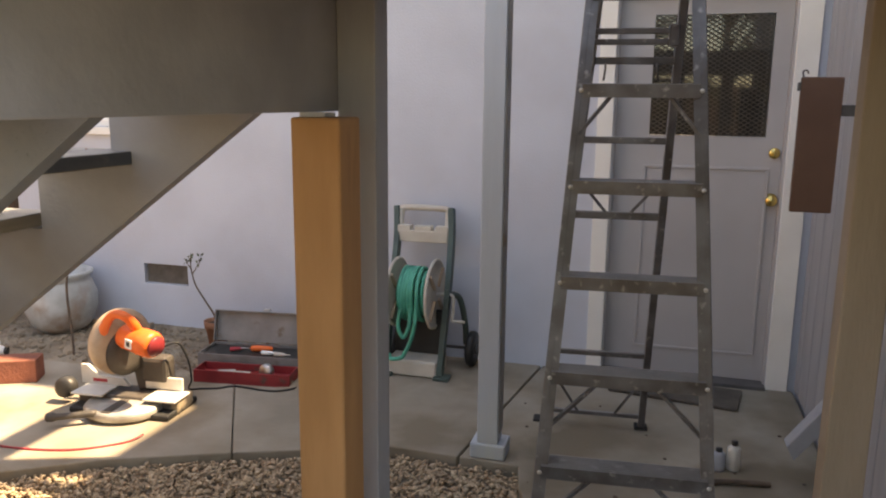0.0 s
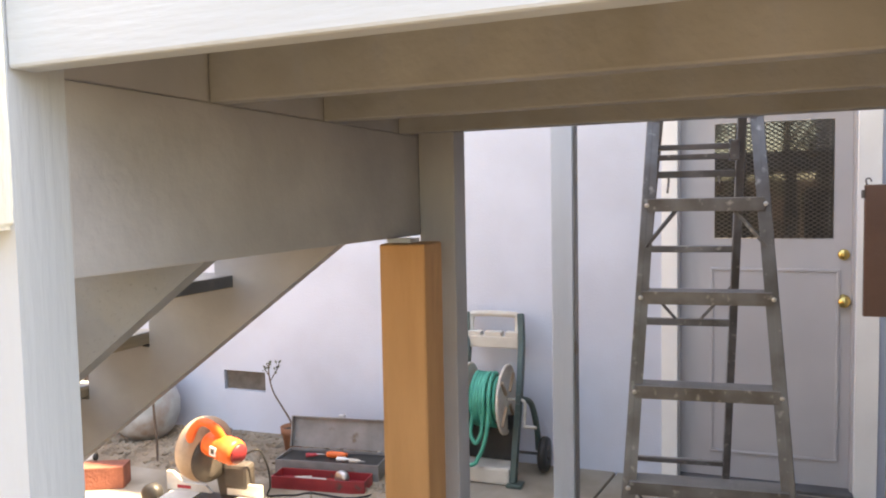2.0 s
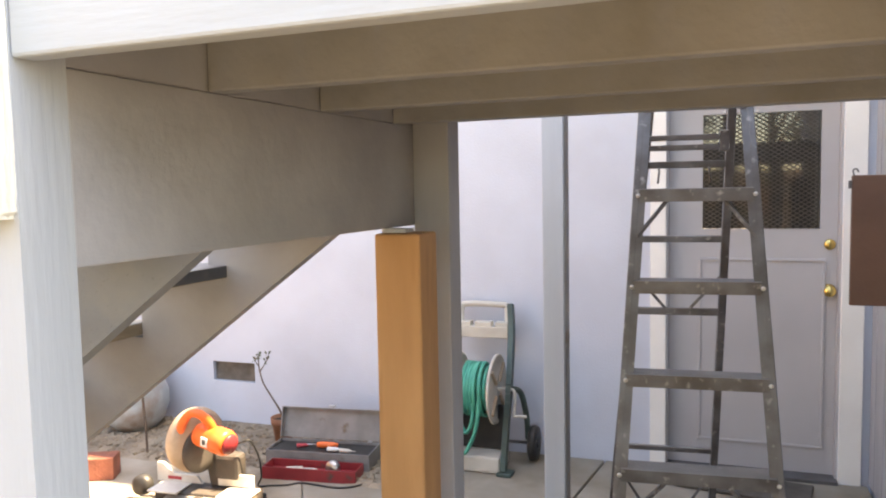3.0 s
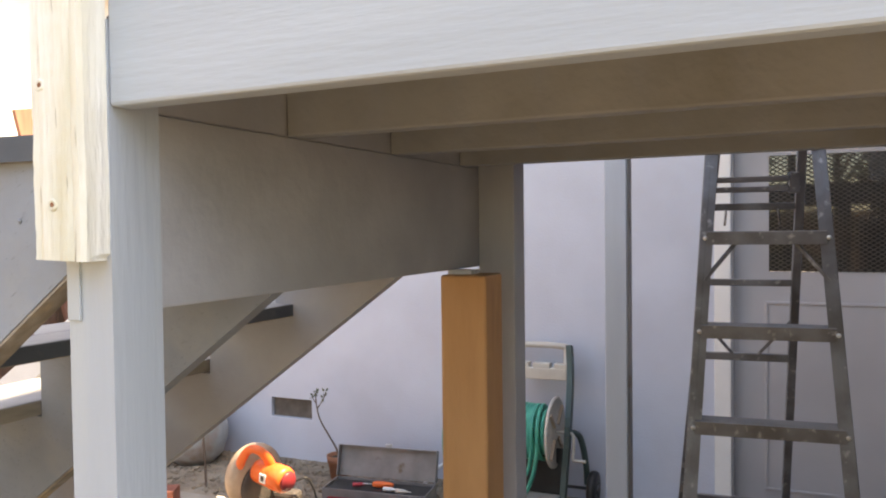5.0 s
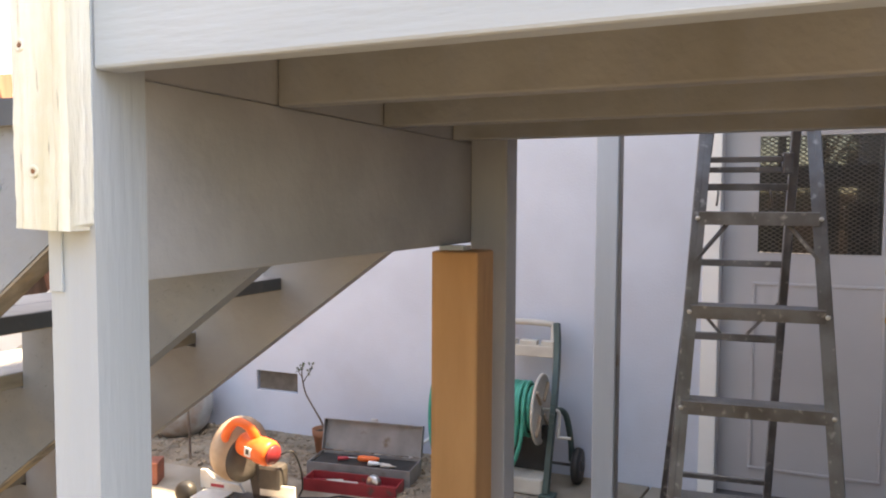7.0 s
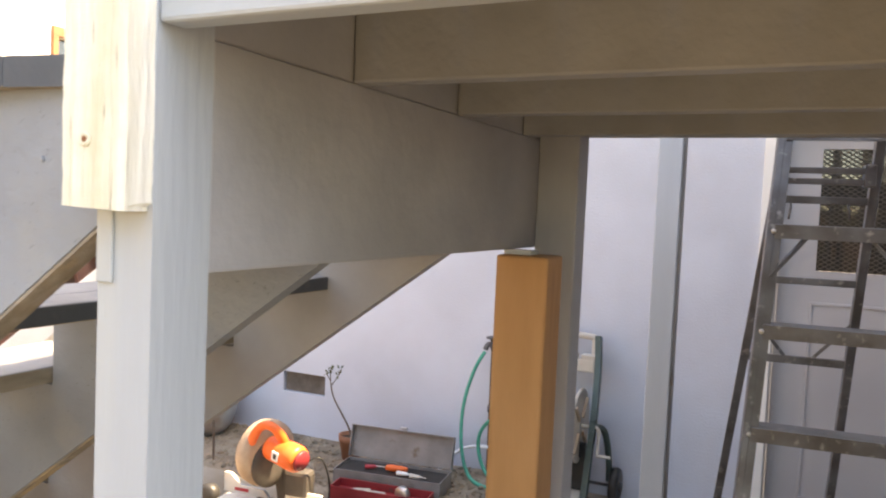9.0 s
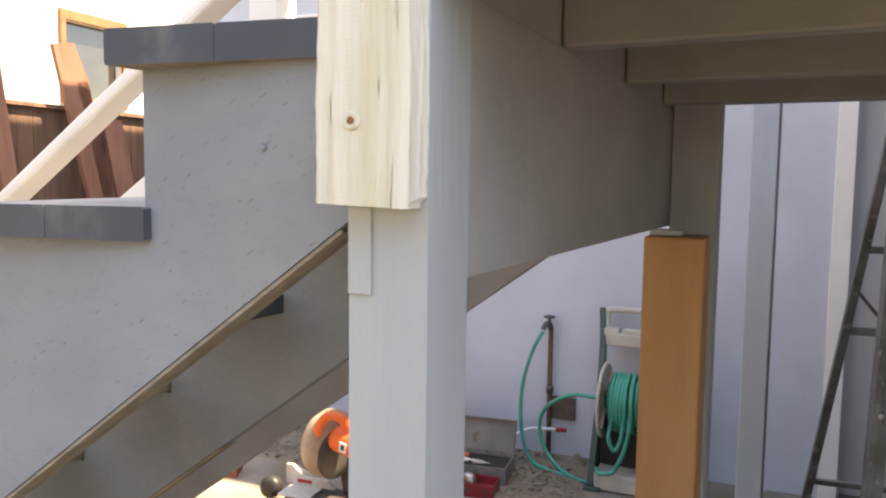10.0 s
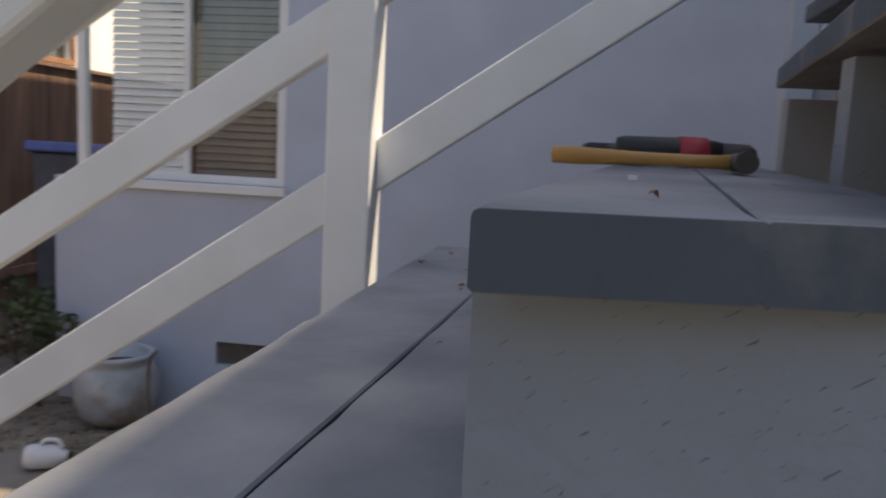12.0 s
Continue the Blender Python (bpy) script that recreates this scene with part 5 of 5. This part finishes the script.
# ---------------------------------------------------------------- on the steps
TZ = tread_z(2) + 0.0095
ham = thing("hammer", "claw hammer with a varnished wooden handle on a step", "hammer", (-1.05, 1.44, TZ), rz=-2)
part("handle", turn(lathe(B(), [(0.0, 0.0), (0.0105, 0.002), (0.0115, 0.03), (0.0085, 0.11), (0.0080, 0.18), (0.0095, 0.225), (0.0, 0.226)], 14), Matrix.Translation((-0.105, 0, 0.014)) @ Matrix.Rotation(radians(90), 4, "Y") @ Matrix.Diagonal((1, 0.75, 1, 1))), HAMMERWOOD, ham, local=True)
bm = B()
tube(bm, [(0.125, -0.060, 0.015), (0.125, -0.042, 0.015), (0.125, -0.037, 0.015), (0.125, -0.012, 0.015), (0.125, 0.015, 0.015)], [0.0135, 0.0135, 0.0095, 0.011, 0.012], 14)
for s in (-1, 1):
    tube(bm, spline([(0.125, 0.014, 0.015), (0.125 + s * 0.010, 0.05, 0.017), (0.125 + s * 0.012, 0.085, 0.010)], 4), [0.011, 0.010, 0.009, 0.008, 0.007, 0.006, 0.005, 0.004, 0.003], 8)
part("head", bm, SAWDARK, ham, "dark steel hammer head", local=True)
drill = thing("cordless_driver", "black and red cordless driver lying on a step", "power tool", (-0.98, 1.60, TZ + 0.003), rz=4)
part("motor_body", turn(lathe(B(), [(0.0, 0.0), (0.017, 0.002), (0.020, 0.015), (0.021, 0.12), (0.017, 0.15), (0.0, 0.152)], 18), Matrix.Translation((-0.085, 0, 0.0235)) @ Matrix.Rotation(radians(90), 4, "Y")), BLACKPLASTIC, drill, local=True)
part("red_collar", turn(lathe(B(), [(0.0, 0.0), (0.0225, 0.0), (0.0225, 0.040), (0.0, 0.055)], 18), Matrix.Translation((0.005, 0, 0.0235)) @ Matrix.Rotation(radians(90), 4, "Y")), REDPLASTIC, drill, "red collar", local=True)
part("chuck", turn(lathe(B(), [(0.0, 0.0), (0.016, 0.0), (0.015, 0.04), (0.008, 0.05), (0.0, 0.05)], 14), Matrix.Translation((0.066, 0, 0.0235)) @ Matrix.Rotation(radians(90), 4, "Y")), SAWDARK, drill, local=True)
part("grip", beam(B(), (-0.04, 0.012, 0.017), (-0.07, 0.14, 0.017), 0.036, 0.030, bevel=0.010), BLACKPLASTIC, drill, local=True)
part("battery", box(B(), (-0.115, 0.13, 0.0), (-0.03, 0.20, 0.034), 0.008), BLACKPLASTIC, drill, local=True)
chip = thing("white_chip", "tiny white paint chip on the step", "paint chip", (-1.08, 1.11, TZ - 0.005))
part("flake", rough_up(box(B(), (-0.004, -0.003, 0), (0.004, 0.003, 0.004)), 0.001, 80), WHITEPAPER, chip, local=True)
rnd = random.Random(3)
bm = B()
for n in range(40):
    k = rnd.choice((2, 3, 3, 3, 4))
    far = rnd.random() < 0.9
    y = rnd.uniform(1.5, 1.92) if far else rnd.uniform(0.85, 1.5)
    x = tread_x(k) + FRONT_SKEW.get(k, SKEW) * (y - 0.77) + rnd.uniform(0.02, 0.20)
    if n < 12:                         # a drift of them in the corner behind a nosing
        k, x, y = 3, -1.215 + rnd.gauss(0, 0.015), 1.62 + rnd.gauss(0, 0.06)
    z = tread_z(k) + TILT.get(k, 0.008) * (y - 0.768)
    a, r = rnd.uniform(0, 6.28), rnd.uniform(0.003, 0.010)
    c, s = math.cos(a) * r, math.sin(a) * r
    bm.faces.new([bm.verts.new(q) for q in ((x - c, y - s, z), (x + s * 0.5, y - c * 0.5, z + 0.004), (x + c, y + s, z + 0.002), (x - s * 0.5, y + c * 0.5, z + 0.005))])
tagged(part("dry_leaves", bm, DRYLEAF), "small dry reddish leaves lying on the steps", "leaves", kind="stuff")

# ---------------------------------------------------------------- yard on the far side
FX = -5.7
fence = thing("fence", "weathered dark brown wooden board fence along the yard", "fence", (FX, 3.0, 0), kind="structure")
rnd = random.Random(11)
y = -5.0
while y < 11.5:
    w = 0.140
    bm = box(B(), (FX, y, -0.03), (FX + 0.018, y + w - 0.004, 2.154))
    part("plank", bm, FENCEWOOD, fence)
    y += w
part("top_rail", box(B(), (FX - 0.03, -5.0, 2.155), (FX + 0.06, 11.5, 2.19), 0.004), FENCEWOOD, fence)
for yy in (-4, -1.6, 0.8, 3.2, 5.6, 8.0):
    part("post", box(B(), (FX + 0.019, yy, -0.03), (FX + 0.105, yy + 0.09, 2.15), 0.004), FENCEWOOD, fence)
part("lower_rail", box(B(), (FX + 0.019, -5.0, 0.35), (FX + 0.055, 11.5, 0.44), 0.004), FENCEWOOD, fence)
low_wall = thing("bed_edging", "low timber edging along the fence bed", "edging", (-4.9, 4.5, 0))
part("timber", box(B(), (-4.95, 2.0, 0.0), (-4.82, 9.0, 0.14), 0.01), FENCEWOOD, low_wall)

for y0, y1, top, w, lean in ((3.71, 3.53, 2.42, 0.16, 0.30), (3.98, 3.80, 2.42, 0.13, 0.30), (5.05, 4.95, 2.1, 0.2, 0.3)):
    pl = thing("leaning_plank", "red-brown timber plank leaning against the fence", "plank", (FX + 0.5, y1, 0.0), group="planks leaning on the fence")
    part("board", beam(B(), (FX + 0.15 + lean, y1 + 0.25, 0.0), (FX + 0.14, y0 - 0.02, top), 0.030, w, up=(0, 1, 0.1), bevel=0.003), REDWOOD, pl)
def old_stringer(y_top, z_top, y_low, teeth, lean):
    """A cut stair stringer out of use: a board with sawtooth notches along one edge."""
    ob = thing("old_stringer", "red-brown sawtooth stair stringer leaning against the fence", "stair stringer", (FX + lean, y_low, 0.0), group="old stringers on the fence")
    length = math.hypot(y_low - y_top, z_top)
    pitch, start = 0.31, 0.10
    outline = [(0.0, 0.0), (0.0, length), (0.20, length)]
    d = length - start
    for _ in range(teeth):
        outline += [(0.255, d - 0.20), (0.135, d - pitch * 0.66)]
        d -= pitch
    outline += [(0.20, d), (0.18, 0.0)]
    bm = prism(B(), [(a - 0.09, b) for a, b in outline], -0.019, 0.019, "x")
    lie = Matrix.Translation((FX + 0.06 + lean, y_low, 0.01)) @ Matrix.Rotation(math.atan2(-(lean - 0.08), z_top), 4, "Y") @ Matrix.Rotation(math.atan2(y_low - y_top, z_top), 4, "X")
    part("board", turn(bm, lie), REDWOOD, ob)


old_stringer(4.55, 2.66, 5.05, 6, 0.30)
old_stringer(3.50, 1.80, 3.62, 4, 0.42)
sheet = thing("plywood_sheet", "pale reddish plywood offcut leaning by the fence", "plywood", (FX + 0.7, 3.17, 0))
part("board", beam(B(), (FX + 0.75, 3.17, 0.0), (FX + 0.42, 3.17, 1.06), 0.018, 0.36, up=(0, 1, 0)), PALEPLY, sheet)
bench = thing("work_table", "rough sunlit wooden work table in the yard", "table", (-4.3, 2.55, 0))
part("tabletop", box(B(), (-4.75, 1.9, 0.72), (-4.32, 3.05, 0.76), 0.004), RAWWOOD, bench)
for ax in (-4.68, -4.39):
    for ay in (1.98, 2.97):
        part("leg", box(B(), (ax - 0.035, ay - 0.035, 0.0), (ax + 0.035, ay + 0.035, 0.719), 0.003), FENCEWOOD, bench)
part("crossbar", box(B(), (-4.70, 2.93, 0.30), (-4.37, 3.0, 0.37), 0.003), FENCEWOOD, bench)

binn = thing("wheelie_bin", "grey wheeled bin with a faded blue lid", "bin", (-4.58, 5.70, 0.0))
part("body", prism(B(), [(5.47, 0.06), (5.43, 1.44), (5.95, 1.33), (5.90, 0.06)], -4.87, -4.28, "x", 0.02), GREYBIN, binn)
part("lid", prism(B(), [(5.39, 1.452), (5.42, 1.525), (5.95, 1.405), (5.98, 1.335)], -4.92, -4.23, "x", 0.018), BLUEPLASTIC, binn, "faded blue lid")
for wy in (5.5, 6.0):
    part("wheel", tube(B(), [(-4.80, wy - 0.03, 0.10), (-4.80, wy + 0.03, 0.10)], 0.10, 18), BLACKRUBBER, binn)


def leaf_cloud(bm, centre, radius, count, size, rnd):
    for _ in range(count):
        d = Vector([rnd.gauss(0, 1) for _ in range(3)]).normalized() * rnd.uniform(0.25, 1) ** 0.5
        p = Vector(centre) + Vector((d.x * radius[0], d.y * radius[1], d.z * radius[2]))
        a = Vector([rnd.gauss(0, 1) for _ in range(3)]).normalized()
        b = a.orthogonal().normalized()
        s = size * rnd.uniform(0.6, 1.4)
        bm.faces.new([bm.verts.new(q) for q in (p - a * s, p + b * s * 0.45, p + a * s, p - b * s * 0.45)])


rnd = random.Random(5)
for x, y in ((-4.15, 4.45), (-3.95, 4.22), (-4.35, 4.75)):
    sh = thing("small_shrub", "low olive green shrub by the house corner", "shrub", (x, y, 0.05), group="shrubs by the wall")
    bm = B()
    for _ in range(9):
        tip = (x + rnd.uniform(-0.18, 0.18), y + rnd.uniform(-0.15, 0.15), rnd.uniform(0.35, 0.62))
        tube(bm, spline([(x, y, 0.04), ((x + tip[0]) / 2, (y + tip[1]) / 2, 0.3), tip], 4), 0.006, 5)
    part("stem", bm, TWIG, sh)
    bm = B()
    for _ in range(8):
        leaf_cloud(bm, (x + rnd.uniform(-0.18, 0.18), y + rnd.uniform(-0.14, 0.14), rnd.uniform(0.32, 0.62)), (0.08, 0.08, 0.07), 22, 0.030, rnd)
    part("crown", bm, LEAF, sh)

# neighbour's house beyond the fence
NX = -9.2
nb = thing("neighbour_house", "cream walled neighbouring house with brown window trim", "house", (NX, 6.0, 0))
wins = [(7.62, 8.58, 2.70, 3.72), (5.2, 6.12, 2.75, 3.62), (11.0, 12.2, 2.75, 3.75), (1.2, 2.2, 2.75, 3.75)]
bm = wall_sheet(B(), -8.0, 16.0, 0.0, 5.4, 0.0, 0.25, wins)
turn(bm, Matrix.Translation((NX, 0, 0)) @ Matrix(((0, -1, 0, 0), (1, 0, 0, 0), (0, 0, 1, 0), (0, 0, 0, 1))))
part("wall", bm, NEIGHBOUR, nb)
for a, b, c, d in wins:
    w = part("window", box(B(), (NX - 0.12, a + 0.01, c + 0.01), (NX - 0.10, b - 0.01, d - 0.01)), BLACKGLASS, nb)
    for lo, hi in (((a - 0.08, c - 0.09), (b + 0.08, c)), ((a - 0.08, d), (b + 0.08, d + 0.13)), ((a - 0.08, c), (a, d)), ((b, c), (b + 0.08, d))):
        part("trim", box(B(), (NX + 0.001, lo[0], lo[1]), (NX + 0.05, hi[0], hi[1]), 0.004), BROWNTRIM, w)
bm = prism(B(), [(NX - 6.0, 5.41), (NX - 3.0, 7.2), (NX + 0.6, 5.2), (NX + 0.6, 5.36), (NX - 3.0, 7.4), (NX - 6.0, 5.6)], -8.5, 16.5, "y")
part("roof", bm, BROWNTRIM, nb)

# ---------------------------------------------------------------- garden behind the viewer
def tree(x, y, h, seed):
    rnd = random.Random(seed)
    t = thing("garden_tree", "leafy garden tree with a slender brown trunk", "tree", (x, y, 0), group="trees in the garden")
    bm = tube(B(), spline([(x, y, -0.1), (x + 0.1, y, h * 0.25), (x - 0.05, y + 0.1, h * 0.5), (x, y, h * 0.8)], 5), [0.16 - 0.008 * i for i in range(16)], 10)
    tips = []
    for k in range(9):
        a, z = rnd.uniform(0, 6.28), h * rnd.uniform(0.35, 0.75)
        r = h * rnd.uniform(0.18, 0.32)
        tip = (x + r * math.cos(a), y + r * math.sin(a), z + h * rnd.uniform(0.08, 0.22))
        tips.append(tip)
        tube(bm, spline([(x, y, z), ((x + tip[0]) / 2, (y + tip[1]) / 2, z + 0.12 * h), tip], 4), [0.05, 0.045, 0.04, 0.036, 0.032, 0.028, 0.024, 0.02, 0.016], 7)
    part("trunk", bm, BARK, t)
    bm = B()
    for tip in tips + [(x, y, h * 0.85), (x + 0.4, y, h * 0.75)]:
        for _ in range(4):
            c = [v + rnd.uniform(-0.1, 0.1) * h for v in tip]
            leaf_cloud(bm, c, (h * 0.11, h * 0.11, h * 0.08), 60, 0.09, rnd)
    part("crown", bm, LEAF, t)


for i, (x, y, h) in enumerate(((1.2, -5.5, 4.6), (3.6, -6.5, 5.5), (-1.8, -7.2, 5.2), (-4.6, -8.5, 6.0), (6.5, -5.0, 5.0))):
    tree(x, y, h, 40 + i)
hedge = B()
rnd = random.Random(8)
for i in range(110):
    leaf_cloud(hedge, (rnd.uniform(-8, 10), -9.5 + rnd.uniform(-0.4, 0.4), rnd.uniform(0.2, 1.8)), (0.5, 0.4, 0.4), 45, 0.09, rnd)
tagged(part("hedge", hedge, LEAF), "loose green hedge at the end of the garden", "hedge", kind="stuff")
bf = thing("garden_fence", "brown board fence behind the hedge", "fence", (1, -10.4, 0), kind="structure")
part("boarding", box(B(), (-9.0, -10.45, 0.0), (12.0, -10.40, 1.9)), FENCEWOOD, bf)

# ---------------------------------------------------------------- gravel
def edge_y(x):
    """The slab's front edge."""
    pts = ((-4.5, 1.50), (-2.25, 2.475), (-1.89, 2.705), (-1.44, 2.905), (-0.80, 3.165), (-0.49, 3.155), (-0.235, 3.145), (-0.20, 2.96), (0.02, 2.5), (0.12, 1.9))
    for (xa, ya), (xb, yb) in zip(pts, pts[1:]):
        if x <= xb:
            return ya + (yb - ya) * (x - xa) / (xb - xa)
    return 1.9


def pebble_form(seed):
    rnd = random.Random(seed)
    bm = bmesh.new()
    bmesh.ops.create_icosphere(bm, subdivisions=1, radius=1.0)
    for v in bm.verts:
        v.co = Vector((v.co.x * rnd.uniform(0.9, 1.2), v.co.y * rnd.uniform(0.7, 0.9), v.co.z * rnd.uniform(0.45, 0.6))) * rnd.uniform(0.85, 1.12)
    vs, fs = [tuple(v.co) for v in bm.verts], [tuple(v.index for v in f.verts) for f in bm.faces]
    bm.free()
    return np.array(vs), fs


forms = [pebble_form(60 + i) for i in range(6)]
rnd = random.Random(17)
verts, faces = [], []
for _ in range(15000):
    x = rnd.uniform(-3.1, 0.15)
    y = edge_y(x) - 0.015 - abs(rnd.gauss(0, 0.5))
    if y < 1.2:
        continue
    vs, fs = forms[rnd.randrange(6)]
    s = rnd.choice((0.006, 0.007, 0.009, 0.009, 0.011, 0.014)) * rnd.uniform(0.8, 1.2)
    a, b = rnd.uniform(0, 6.28), rnd.uniform(-0.5, 0.5)
    m = np.array(Euler((b, rnd.uniform(-0.5, 0.5), a)).to_matrix())
    base = len(verts)
    verts += [tuple(p) for p in (vs * s) @ m.T + (x, y, 0.0 + rnd.uniform(-0.006, 0.020))]
    faces += [tuple(i + base for i in f) for f in fs]
me = bpy.data.meshes.new("gravel")
me.from_pydata(verts, [], faces)
me.materials.append(PEBBLE)
for p in me.polygons:
    p.use_smooth = True
tagged(new("gravel", me), "loose tan and brown pebbles beside the concrete", "gravel", kind="stuff")

# clods and stones in the dirt bed
verts, faces = [], []
for _ in range(2600):
    x, y = rnd.uniform(-4.8, -1.25), rnd.uniform(3.66, 4.4)
    if x < -3.6:
        y = rnd.uniform(2.6, 4.4)
    vs, fs = forms[rnd.randrange(6)]
    s = rnd.choice((0.005, 0.007, 0.009, 0.014, 0.022)) * rnd.uniform(0.8, 1.2)
    m = np.array(Euler((rnd.uniform(-1, 1), rnd.uniform(-1, 1), rnd.uniform(0, 6))).to_matrix())
    base = len(verts)
    verts += [tuple(p) for p in (vs * s) @ m.T + (x, y, ground_height(x, y) + 0.002)]
    faces += [tuple(i + base for i in f) for f in fs]
me = bpy.data.meshes.new("dirt_clods")
me.from_pydata(verts, [], faces)
me.materials.append(DIRT)
tagged(new("dirt_clods", me), "crumbs and clods of dry dirt along the wall", "dirt", kind="stuff")

# ---------------------------------------------------------------- patio slabs
patio = thing("patio", "stained grey concrete patio slabs with open joints", "patio", (-0.8, 3.6, 0), kind="structure")


def slab(outline):
    part("slab", prism(B(), outline, -0.06, FLOOR_Z, "z", 0.006), CONCRETE, patio)


slab([(-4.3, 1.587), (-2.25, 2.475), (-1.89, 2.705), (-1.445, 2.903), (-1.875, 3.64), (-4.3, 3.64)])
slab([(-1.440, 2.905), (-0.80, 3.165), (-0.505, 3.155), (-0.340, 4.405), (-1.40, 4.405), (-1.870, 3.642)])
slab([(-0.494, 3.155), (-0.235, 3.145), (-0.20, 2.96), (0.02, 2.5), (0.12, 1.2), (1.0, 1.2), (1.0, 4.405), (-0.328, 4.405)])
